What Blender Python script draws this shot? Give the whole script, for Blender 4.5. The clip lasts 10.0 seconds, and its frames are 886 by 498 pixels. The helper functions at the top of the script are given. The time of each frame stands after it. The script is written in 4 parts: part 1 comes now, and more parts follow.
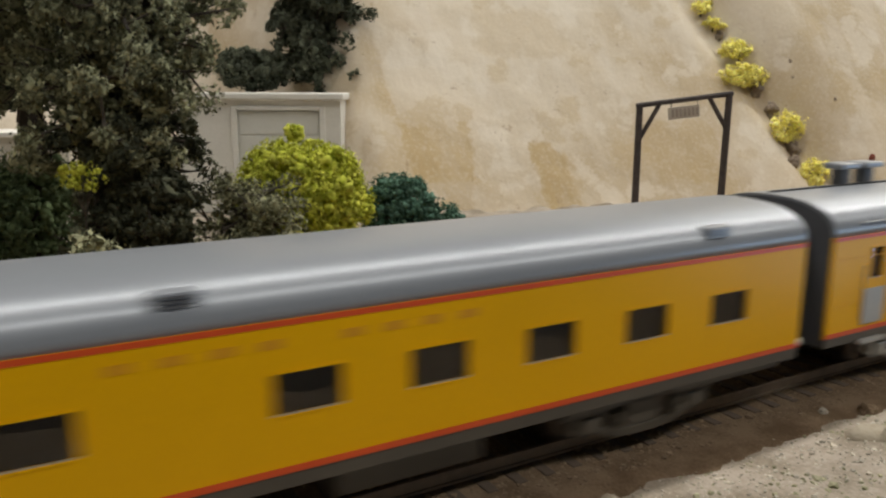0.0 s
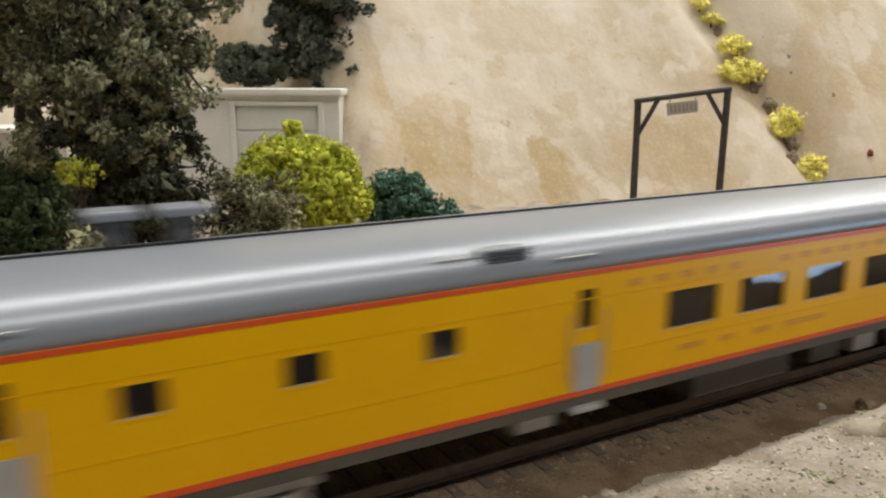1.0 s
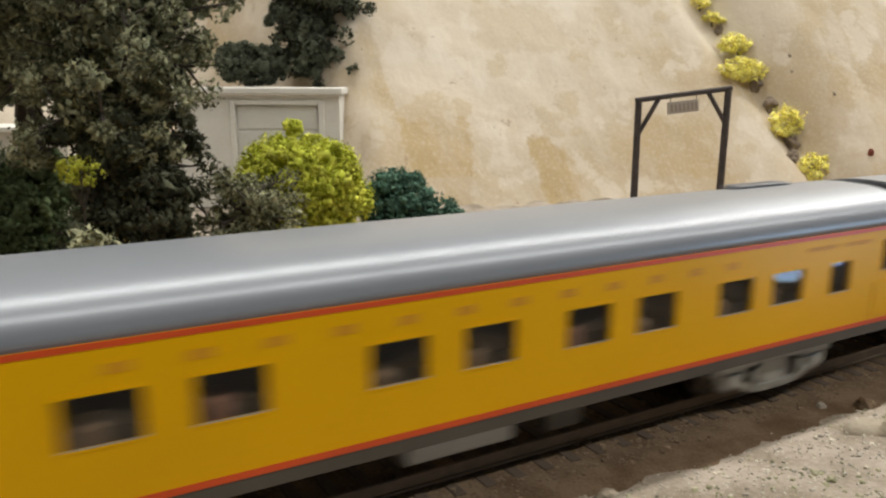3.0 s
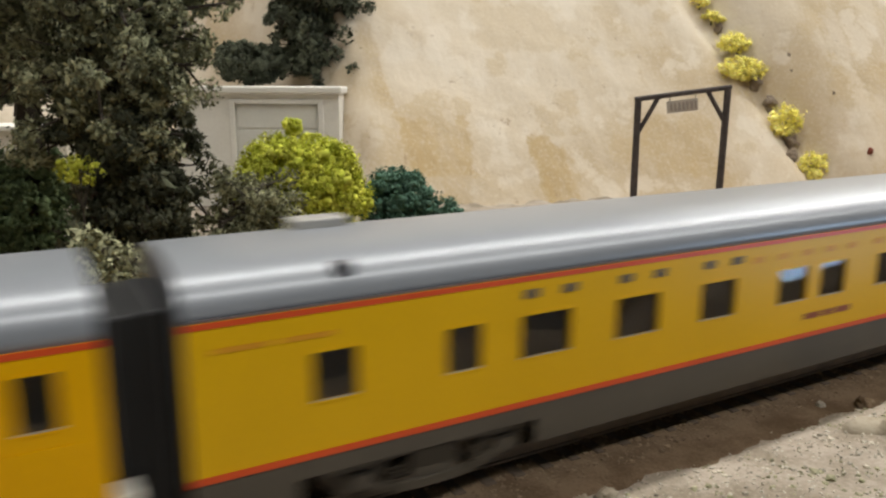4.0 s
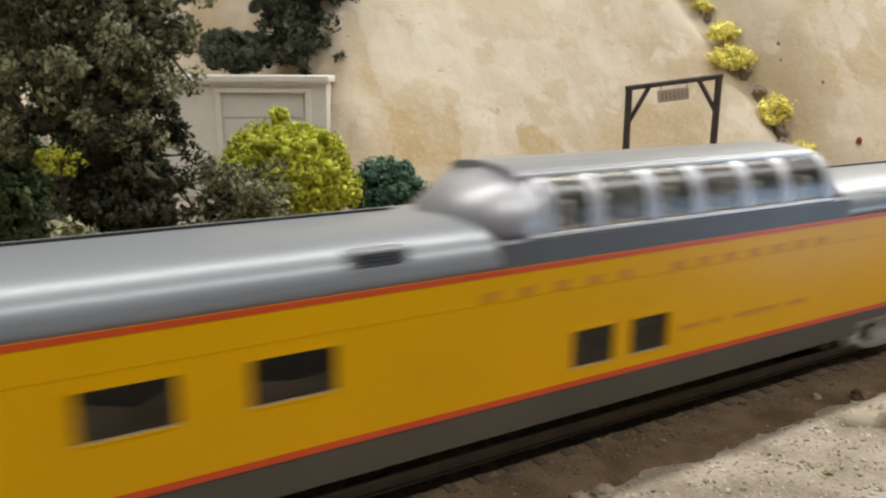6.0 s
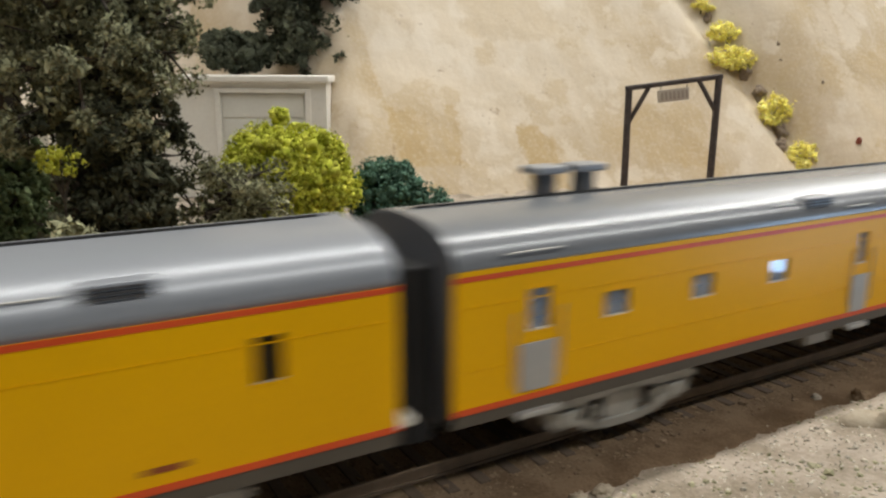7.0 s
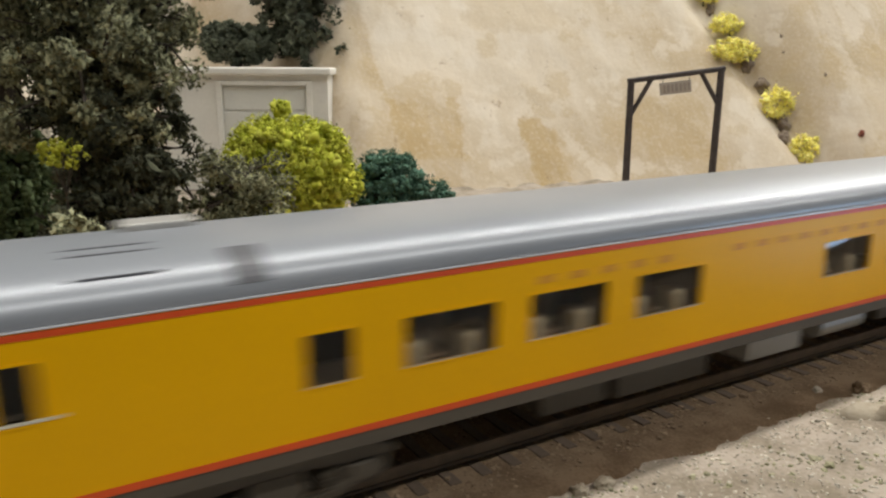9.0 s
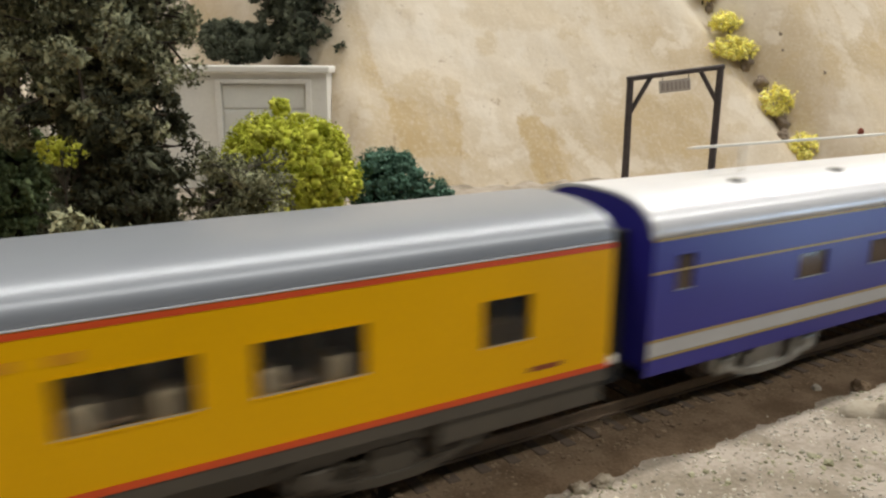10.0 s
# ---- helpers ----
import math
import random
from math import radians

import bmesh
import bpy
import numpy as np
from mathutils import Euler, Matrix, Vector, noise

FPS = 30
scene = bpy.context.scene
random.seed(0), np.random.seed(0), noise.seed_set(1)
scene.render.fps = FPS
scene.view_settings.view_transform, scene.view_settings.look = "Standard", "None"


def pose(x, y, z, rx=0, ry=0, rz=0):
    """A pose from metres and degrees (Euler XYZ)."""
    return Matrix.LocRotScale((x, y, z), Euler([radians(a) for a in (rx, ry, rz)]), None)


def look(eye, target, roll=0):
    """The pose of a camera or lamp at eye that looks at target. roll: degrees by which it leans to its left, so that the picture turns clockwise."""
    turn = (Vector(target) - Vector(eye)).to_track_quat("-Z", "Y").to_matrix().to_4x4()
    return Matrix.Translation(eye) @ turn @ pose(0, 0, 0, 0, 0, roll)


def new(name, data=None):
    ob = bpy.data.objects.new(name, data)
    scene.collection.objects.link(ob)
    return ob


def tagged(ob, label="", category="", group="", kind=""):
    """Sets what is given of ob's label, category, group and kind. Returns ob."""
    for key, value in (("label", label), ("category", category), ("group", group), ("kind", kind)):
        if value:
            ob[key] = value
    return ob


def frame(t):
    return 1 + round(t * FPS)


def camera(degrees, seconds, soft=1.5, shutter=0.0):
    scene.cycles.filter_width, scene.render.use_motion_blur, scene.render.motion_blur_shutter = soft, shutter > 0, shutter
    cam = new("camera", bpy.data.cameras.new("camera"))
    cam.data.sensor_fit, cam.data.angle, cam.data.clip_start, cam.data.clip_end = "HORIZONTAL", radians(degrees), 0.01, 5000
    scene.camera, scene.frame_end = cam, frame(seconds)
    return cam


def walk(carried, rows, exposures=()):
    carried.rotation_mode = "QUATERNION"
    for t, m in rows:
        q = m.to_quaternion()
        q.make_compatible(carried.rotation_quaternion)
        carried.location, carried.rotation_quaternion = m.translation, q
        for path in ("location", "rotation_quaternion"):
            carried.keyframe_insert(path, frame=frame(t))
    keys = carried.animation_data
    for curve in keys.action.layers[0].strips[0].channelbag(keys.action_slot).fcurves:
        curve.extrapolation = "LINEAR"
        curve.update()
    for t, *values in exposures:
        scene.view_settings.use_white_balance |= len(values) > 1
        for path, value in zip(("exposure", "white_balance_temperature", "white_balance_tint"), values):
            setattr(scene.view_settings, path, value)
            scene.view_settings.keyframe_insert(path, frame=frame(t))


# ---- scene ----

MM = 0.001
SPEED = 0.18466            # metres a second, towards -x
PITCH = 0.2988             # from car to car
BODY = 0.2885              # length of a car body
STAND = (0.00053, -0.10435, 0.06957)
NUDGED = (0.00150, -0.10084, 0.06925)   # the camera is knocked a little at 4.9 s
KNOCK = (0.00087, -0.10312, 0.06946)

# ---- camera ----
cam = camera(60.0, 10.0, soft=2.3, shutter=0.6)
walk(cam, [(t, pose(*STAND, rx, -0.27, rz)) for t, rx, rz in (
    (0.0, 78.16, -29.71), (0.5, 77.84, -29.81), (1.0, 77.84, -29.83), (1.5, 77.92, -29.91), (2.0, 77.80, -29.91), (2.5, 77.80, -29.79), (4.0, 77.70, -29.83), (4.5, 77.82, -29.91), (4.8, 77.60, -29.91))]
     + [(4.9, pose(*KNOCK, 77.25, -0.29, -30.18))]
     + [(t, pose(*NUDGED, rx, -0.32, rz)) for t, rx, rz in (
         (5.0, 76.58, -30.79), (5.1, 76.66, -30.75), (5.2, 76.78, -30.75), (6.5, 76.96, -30.77), (7.0, 76.96, -30.77), (7.5, 76.68, -30.79), (8.0, 76.44, -30.69), (8.5, 76.44, -30.65), (9.0, 76.42, -30.65), (9.5, 76.44, -30.75), (10.0, 76.28, -30.71))],
     exposures=[(0.0, -0.32), (0.3, -0.26), (0.5, -0.06), (0.9, 0.0), (10.0, 0.0)])

# ---- light: a room with ceiling lamps, the brightest behind the train and to its right ----
world = bpy.data.worlds.new("room_air")
world.use_nodes = True
world.node_tree.nodes["Background"].inputs[0].default_value = (0.9, 0.95, 1.0, 1)
world.node_tree.nodes["Background"].inputs[1].default_value = 0.05
scene.world = world


def area_lamp(name, at, target, sx, sy, watts, colour):
    data = bpy.data.lights.new(name, "AREA")
    data.shape, data.size, data.size_y, data.energy, data.color = "RECTANGLE", sx, sy, watts, colour
    ob = new(name, data)
    ob.matrix_world = look(at, target)
    return ob


area_lamp("ceiling_tube_back", (0.70, 0.38, 1.38), (0.70, 0.20, 0.0), 3.4, 0.07, 34.0, (1.0, 0.975, 0.92))
area_lamp("ceiling_tube_aisle", (1.0, -0.70, 1.40), (1.0, -0.40, 0.0), 3.2, 0.06, 22.0, (1.0, 0.975, 0.92))
area_lamp("ceiling_panel_far", (2.30, 0.90, 1.34), (0.5, 0.05, 0.0), 1.5, 1.2, 28.0, (1.0, 0.985, 0.95))
area_lamp("side_window", (2.42, -1.52, -0.28), (0.2, 0.0, -0.14), 0.36, 1.15, 11.0, (0.50, 0.72, 1.0))

# ---- materials ----


def nodes_of(name):
    m = bpy.data.materials.new(name)
    m.use_nodes = True
    nt = m.node_tree
    return m, nt, nt.nodes["Principled BSDF"]


def mat(name, a, b=None, rough=0.5, metal=0.0, scale=60.0, fine=600.0, bump=0.0, contrast=(0.35, 0.65), spec=0.5, rand=0.0, coat=0.0):
    """Two-scale mottled surface: a and b blended by coarse and fine noise, with fine relief."""
    m, nt, p = nodes_of(name)
    b = b or tuple(c * 0.8 for c in a)
    tc = nt.nodes.new("ShaderNodeTexCoord")
    n1, n2 = nt.nodes.new("ShaderNodeTexNoise"), nt.nodes.new("ShaderNodeTexNoise")
    n1.inputs["Scale"].default_value, n2.inputs["Scale"].default_value = scale, fine
    n1.inputs["Detail"].default_value, n2.inputs["Detail"].default_value = 5.0, 3.0
    for n in (n1, n2):
        nt.links.new(tc.outputs["Object"], n.inputs["Vector"])
    mix = nt.nodes.new("ShaderNodeMath")
    mix.operation = "MULTIPLY_ADD"
    mix.inputs[1].default_value = 0.3
    nt.links.new(n2.outputs["Fac"], mix.inputs[0])
    sc = nt.nodes.new("ShaderNodeMath")
    sc.operation = "MULTIPLY"
    sc.inputs[1].default_value = 0.7
    nt.links.new(n1.outputs["Fac"], sc.inputs[0])
    nt.links.new(sc.outputs[0], mix.inputs[2])
    ramp = nt.nodes.new("ShaderNodeValToRGB")
    ramp.color_ramp.elements[0].position, ramp.color_ramp.elements[1].position = contrast
    ramp.color_ramp.elements[0].color, ramp.color_ramp.elements[1].color = (*a, 1), (*b, 1)
    nt.links.new(mix.outputs[0], ramp.inputs[0])
    out = ramp.outputs[0]
    if rand:
        info = nt.nodes.new("ShaderNodeNewGeometry")
        hsv = nt.nodes.new("ShaderNodeHueSaturation")
        mr = nt.nodes.new("ShaderNodeMapRange")
        mr.inputs[3].default_value, mr.inputs[4].default_value = 1 - rand, 1 + rand
        nt.links.new(info.outputs["Random Per Island"], mr.inputs[0])
        nt.links.new(mr.outputs[0], hsv.inputs["Value"])
        nt.links.new(out, hsv.inputs["Color"])
        out = hsv.outputs[0]
    nt.links.new(out, p.inputs["Base Color"])
    p.inputs["Roughness"].default_value, p.inputs["Metallic"].default_value = rough, metal
    p.inputs["Specular IOR Level"].default_value = spec
    p.inputs["Coat Weight"].default_value = coat
    if bump:
        bp = nt.nodes.new("ShaderNodeBump")
        bp.inputs["Strength"].default_value, bp.inputs["Distance"].default_value = bump, 0.0015
        nt.links.new(mix.outputs[0], bp.inputs["Height"])
        nt.links.new(bp.outputs[0], p.inputs["Normal"])
    return m


def glass(name, tint, clear, rough=0.03, haze=None):
    """A thin pane: mostly clear, with a steady share of gloss and, where given, of flat haze colour."""
    m, nt, p = nodes_of(name)
    nt.nodes.remove(p)
    out = nt.nodes["Material Output"]
    tr, gl = nt.nodes.new("ShaderNodeBsdfTransparent"), nt.nodes.new("ShaderNodeBsdfGlossy")
    tr.inputs[0].default_value = (*tint, 1)
    gl.inputs["Roughness"].default_value = rough
    mx = nt.nodes.new("ShaderNodeMixShader")
    mx.inputs[0].default_value = 1 - clear
    nt.links.new(tr.outputs[0], mx.inputs[1])
    nt.links.new(gl.outputs[0], mx.inputs[2])
    last = mx
    if haze:
        df = nt.nodes.new("ShaderNodeBsdfDiffuse")
        df.inputs[0].default_value = (*haze[1], 1)
        mh = nt.nodes.new("ShaderNodeMixShader")
        mh.inputs[0].default_value = haze[0]
        nt.links.new(mx.outputs[0], mh.inputs[1])
        nt.links.new(df.outputs[0], mh.inputs[2])
        last = mh
    nt.links.new(last.outputs[0], out.inputs[0])
    return m


M_YELLOW = mat("yellow_car_paint", (0.87, 0.45, 0.0), (0.80, 0.412, 0.0), rough=0.33, spec=0.16, scale=30, fine=900, bump=0.03)
M_LEMON = mat("lemon_yellow_car_paint", (0.79, 0.455, 0.004), (0.73, 0.42, 0.003), rough=0.34, spec=0.2, scale=30, fine=900, bump=0.03)
M_RED = mat("red_stripe", (0.74, 0.085, 0.010), (0.64, 0.068, 0.008), rough=0.4)
M_ROOF = mat("grey_roof_paint", (0.285, 0.302, 0.328), (0.258, 0.274, 0.30), rough=0.33, scale=40, fine=1200, bump=0.03, metal=0.15, spec=0.6)
M_ROOF_DEEP = mat("deep_grey_roof_paint", (0.195, 0.207, 0.222), (0.175, 0.186, 0.20), rough=0.27, scale=40, fine=1200, bump=0.03, metal=0.15, spec=0.7)
M_DARK = mat("dark_grey_car_end", (0.115, 0.12, 0.13), (0.09, 0.09, 0.10), rough=0.45)
M_SKIRT = mat("grey_underbody_paint", (0.098, 0.082, 0.060), (0.075, 0.063, 0.047), rough=0.55)
M_BLACK = mat("black_rubber", (0.012, 0.012, 0.013), (0.02, 0.02, 0.02), rough=0.7)
M_SILVER = mat("silver_truck_paint", (0.46, 0.445, 0.40), (0.28, 0.27, 0.24), rough=0.38, metal=0.25, scale=250)
M_STEEL = mat("worn_wheel_steel", (0.22, 0.2, 0.18), (0.12, 0.1, 0.09), rough=0.35, metal=0.8)
M_RAIL = mat("brown_painted_rail", (0.25, 0.185, 0.125), (0.18, 0.13, 0.088), rough=0.7, scale=200)
M_TIE = mat("dark_brown_tie", (0.070, 0.050, 0.034), (0.115, 0.082, 0.056), rough=0.85, scale=300, fine=1500)
M_INSIDE = mat("dark_car_interior", (0.34, 0.255, 0.19), (0.23, 0.172, 0.13), rough=0.8)
M_PALE_IN = mat("pale_car_interior", (0.50, 0.50, 0.46), (0.42, 0.42, 0.4), rough=0.7)
M_CREAM = mat("cream_plastic_seat", (0.70, 0.66, 0.54), (0.6, 0.56, 0.45), rough=0.6)
M_TAN = mat("tan_plastic_seat", (0.36, 0.28, 0.19), (0.28, 0.21, 0.14), rough=0.5)
M_PINK = mat("dusty_pink_seat", (0.50, 0.27, 0.22), (0.34, 0.2, 0.17), rough=0.6)
M_WHITE = mat("off_white_plastic", (0.72, 0.69, 0.60), (0.6, 0.57, 0.5), rough=0.5)
M_PANEL = mat("brushed_silver_panel", (0.46, 0.45, 0.42), (0.38, 0.37, 0.35), rough=0.45, metal=0.3)
M_BLUE = mat("royal_blue_car_paint", (0.030, 0.026, 0.27), (0.025, 0.021, 0.23), rough=0.35, scale=30)
M_GOLD = mat("gold_stripe", (0.45, 0.31, 0.10), (0.36, 0.25, 0.08), rough=0.4)
M_WROOF = mat("silver_white_roof", (0.78, 0.78, 0.79), (0.70, 0.70, 0.72), rough=0.28, metal=0.1)
M_CHROME = mat("satin_dome_metal", (0.50, 0.50, 0.53), (0.43, 0.43, 0.46), rough=0.42, metal=0.35)
M_BAND = mat("pale_grey_band", (0.52, 0.51, 0.49), (0.44, 0.43, 0.42), rough=0.4)
M_LETTER = mat("faded_red_lettering", (0.70, 0.315, 0.004), (0.64, 0.275, 0.004), rough=0.5)
M_NAME = mat("dark_red_lettering", (0.30, 0.07, 0.012), (0.24, 0.05, 0.01), rough=0.5)
M_GLASS = glass("car_window_glass", (0.74, 0.69, 0.61), 0.955)
# pale blue diffuse share paints the bright reflections on these panes
M_SHEEN = glass("window_glass_with_sheen", (0.93, 0.97, 1.0), 0.86, 0.05, (0.13, (0.60, 0.76, 1.0)))
M_DOME = glass("dome_glass", (0.82, 0.82, 0.81), 0.91, 0.32)
M_AMBER = glass("amber_window_glass", (0.75, 0.6, 0.4), 0.93, 0.1, (0.35, (0.20, 0.15, 0.12)))


def hill_plaster():
    """Pale tan plaster: cloudy tint, ochre wash stains of their own shapes, downhill streaks and brown specks."""
    m, nt, p = nodes_of("tan_plaster_hillside")
    link, add = nt.links.new, nt.nodes.new
    tc = add("ShaderNodeTexCoord")
    xyz = add("ShaderNodeSeparateXYZ")
    link(tc.outputs["Object"], xyz.inputs[0])

    def calc(op, a, b=0.0, c=0.0):
        n = add("ShaderNodeMath")
        n.operation = op
        for k, v in enumerate((a, b, c)):
            if isinstance(v, float):
                n.inputs[k].default_value = v
            else:
                link(v, n.inputs[k])
        return n.outputs[0]

    def clouds(scale, detail=4.0, squash=(1, 1, 1), rough=0.55):
        mp = add("ShaderNodeMapping")
        mp.inputs["Scale"].default_value = squash
        link(tc.outputs["Object"], mp.inputs[0])
        n = add("ShaderNodeTexNoise")
        n.inputs["Scale"].default_value, n.inputs["Detail"].default_value, n.inputs["Roughness"].default_value = scale, detail, rough
        link(mp.outputs[0], n.inputs["Vector"])
        return n.outputs["Fac"]

    def span(v, lo, hi, to=1.0):
        r = add("ShaderNodeMapRange")
        r.interpolation_type = "SMOOTHSTEP"
        for k, q in zip((1, 2, 3, 4), (lo, hi, 0.0, to)):
            r.inputs[k].default_value = q
        link(v, r.inputs[0])
        return r.outputs[0]

    def blend(fac, a, b):
        x = add("ShaderNodeMix")
        x.data_type = "RGBA"
        link(fac, x.inputs[0])
        for k, v in ((6, a), (7, b)):
            if isinstance(v, tuple):
                x.inputs[k].default_value = (*v, 1)
            else:
                link(v, x.inputs[k])
        return x.outputs[2]

    wide, fine, grit = clouds(11.0, 3.0), clouds(70.0), clouds(420.0, 3.0)
    blotch = clouds(26.0, 7.0, rough=0.62)
    streak = clouds(55.0, 4.0, (1.0, 0.25, 0.22))
    colour = blend(span(wide, 0.36, 0.62), (0.52, 0.42, 0.285), (0.66, 0.575, 0.455))
    colour = blend(span(streak, 0.50, 0.66, 0.35), colour, (0.72, 0.65, 0.55))
    colour = blend(span(blotch, 0.54, 0.60, 0.45), colour, (0.50, 0.385, 0.225))
    colour = blend(span(blotch, 0.45, 0.38, 0.5), colour, (0.74, 0.67, 0.565))
    # wash stains: centre x, centre z, half width, half height, strength
    for cx, cz, hx, hz, how in ((0.224, 0.031, 0.021, 0.017, 0.8), (0.2955, 0.016, 0.0125, 0.0215, 0.85), (0.192, 0.080, 0.011, 0.024, 0.55),
                                (0.2215, -0.004, 0.007, 0.010, 0.6), (0.380, 0.030, 0.022, 0.018, 0.45), (0.30, 0.105, 0.03, 0.016, 0.3), (0.53, 0.05, 0.04, 0.035, 0.4)):
        dx = calc("DIVIDE", calc("ABSOLUTE", calc("SUBTRACT", xyz.outputs[0], cx)), hx)
        dz = calc("DIVIDE", calc("ABSOLUTE", calc("SUBTRACT", xyz.outputs[2], cz)), hz)
        far = calc("MULTIPLY_ADD", calc("SUBTRACT", fine, 0.5), 1.5, calc("MAXIMUM", dx, dz))
        keep = span(calc("SUBTRACT", 1.0, far), -0.12, 0.16, how)
        colour = blend(calc("MULTIPLY", keep, span(streak, 0.25, 0.6)), colour, (0.47, 0.345, 0.175))
    colour = blend(span(clouds(95.0, 5.0, rough=0.7), 0.63, 0.72, 0.55), colour, (0.33, 0.23, 0.14))
    colour = blend(span(grit, 0.45, 0.75, 0.25), colour, (0.74, 0.68, 0.58))
    link(colour, p.inputs["Base Color"])
    p.inputs["Roughness"].default_value, p.inputs["Specular IOR Level"].default_value = 0.95, 0.1
    bp = add("ShaderNodeBump")
    bp.inputs["Strength"].default_value, bp.inputs["Distance"].default_value = 0.35, 0.004
    link(calc("MULTIPLY_ADD", fine, 0.5, calc("MULTIPLY_ADD", blotch, 0.7, calc("MULTIPLY", streak, 0.25))), bp.inputs["Height"])
    link(bp.outputs[0], p.inputs["Normal"])
    return m


M_HILL = hill_plaster()
M_GROUND = mat("sandy_ground_cover", (0.22, 0.185, 0.138), (0.40, 0.345, 0.285), rough=0.95, scale=75, fine=900, bump=0.6, contrast=(0.38, 0.6), spec=0.1)
M_BALLAST = mat("brown_ballast", (0.155, 0.108, 0.067), (0.245, 0.18, 0.12), rough=0.95, scale=300, fine=1800, bump=0.5, rand=0.2, spec=0.1)
M_BED = mat("brown_grit_and_shade_bed", (0.105, 0.070, 0.041), (0.185, 0.130, 0.083), rough=0.95, scale=120, fine=1500, bump=0.5, contrast=(0.38, 0.6), spec=0.1)
M_PEBBLE = mat("pale_pebbles", (0.38, 0.34, 0.27), (0.50, 0.46, 0.39), rough=0.9, scale=200, rand=0.4, spec=0.1)
M_BROWN = mat("grey_brown_stone", (0.20, 0.155, 0.115), (0.30, 0.245, 0.19), rough=0.95, scale=150, bump=0.4, spec=0.1)
M_RUST = mat("red_brown_stone", (0.20, 0.06, 0.045), (0.28, 0.1, 0.07), rough=0.9, scale=150, spec=0.1)
M_TURF = mat("dull_green_turf", (0.25, 0.245, 0.15), (0.34, 0.325, 0.22), rough=0.95, scale=300, rand=0.3, spec=0.1)
M_ROCK = mat("pale_plaster_rock", (0.29, 0.245, 0.18), (0.43, 0.38, 0.30), rough=0.9, scale=120, fine=900, bump=0.5, spec=0.15)
M_TRUNK = mat("dark_bark", (0.035, 0.028, 0.02), (0.07, 0.055, 0.04), rough=0.9, scale=300, bump=0.5)
M_LEAF = mat("dark_olive_foliage", (0.12, 0.124, 0.064), (0.395, 0.40, 0.25), rough=0.85, scale=160, fine=900, rand=0.55, spec=0.2)
M_LEAF2 = mat("dark_green_foliage", (0.055, 0.065, 0.045), (0.13, 0.14, 0.095), rough=0.9, scale=90, rand=0.4, spec=0.15)
# near-black leaf colour: the shade under the olive crown, painted in
M_TRUNK_SHADE = mat("trunk_shade_foliage", (0.035, 0.040, 0.026), (0.115, 0.120, 0.078), rough=0.9, scale=90, rand=0.4, spec=0.1)
M_BUSHGREEN = mat("pale_green_bush_stand_in", (0.36, 0.44, 0.22), (0.28, 0.35, 0.17), rough=0.6)
M_GREEN = mat("mid_green_foam_foliage", (0.085, 0.125, 0.058), (0.17, 0.215, 0.11), rough=0.9, scale=200, rand=0.4, spec=0.1)
M_TEAL = mat("bluish_green_foam_foliage", (0.05, 0.115, 0.08), (0.115, 0.20, 0.145), rough=0.9, scale=200, rand=0.4, spec=0.1)
M_YBUSH = mat("yellow_green_foam_foliage", (0.33, 0.38, 0.03), (0.70, 0.69, 0.12), rough=0.9, scale=200, rand=0.45, spec=0.1)
M_YFLOWER = mat("bright_yellow_foam", (0.95, 0.84, 0.16), (0.98, 0.93, 0.38), rough=0.9, scale=260, rand=0.25, spec=0.1)
M_POST = mat("dark_stained_timber", (0.045, 0.036, 0.034), (0.075, 0.06, 0.055), rough=0.8, scale=300, bump=0.3)
M_SIGNBAR = mat("faded_sign_lettering", (0.37, 0.315, 0.27), (0.43, 0.37, 0.32), rough=0.85)
M_SIGN = mat("weathered_sign_board", (0.52, 0.47, 0.41), (0.58, 0.53, 0.46), rough=0.8)
M_CONC = mat("pale_grey_shed_wall", (0.84, 0.82, 0.76), (0.74, 0.72, 0.66), rough=0.85, scale=70, bump=0.2)
M_CONC2 = mat("grey_green_shed_door", (0.76, 0.76, 0.71), (0.68, 0.68, 0.63), rough=0.8)
M_WALL = mat("painted_room_wall", (0.36, 0.35, 0.33), (0.32, 0.31, 0.29), rough=0.9, scale=2, fine=40)
M_FLOOR = mat("grey_room_floor", (0.25, 0.24, 0.22), (0.2, 0.19, 0.18), rough=0.7, scale=3)
M_VENT = mat("roof_vent_black", (0.05, 0.05, 0.053), (0.07, 0.07, 0.073), rough=0.5)

# ---- mesh helpers ----


def part(name, bm, material, parent=None, label="", smooth=False):
    """Links a bmesh as one mesh object."""
    me = bpy.data.meshes.new(name)
    if smooth:
        for f in bm.faces:
            f.smooth = True
    bm.to_mesh(me)
    bm.free()
    me.materials.append(material)
    ob = new(name, me)
    ob.parent = parent
    if label:
        tagged(ob, label)
    return ob


def add_box(bm, x0, x1, y0, y1, z0, z1, bevel=0.0, m=None):
    r = bmesh.ops.create_cube(bm, size=1.0)
    t = Matrix.Translation(((x0 + x1) / 2, (y0 + y1) / 2, (z0 + z1) / 2)) @ Matrix.Diagonal((x1 - x0, y1 - y0, z1 - z0, 1))
    bmesh.ops.transform(bm, matrix=(m @ t) if m else t, verts=r["verts"])
    if bevel:
        edges = list({e for v in r["verts"] for e in v.link_edges})
        bmesh.ops.bevel(bm, geom=edges, offset=bevel, segments=2, affect="EDGES", profile=0.5)


def box(x0, x1, y0, y1, z0, z1, bevel=0.0):
    """A box in millimetres."""
    bm = bmesh.new()
    add_box(bm, *(v * MM for v in (x0, x1, y0, y1, z0, z1)), bevel * MM)
    return bm


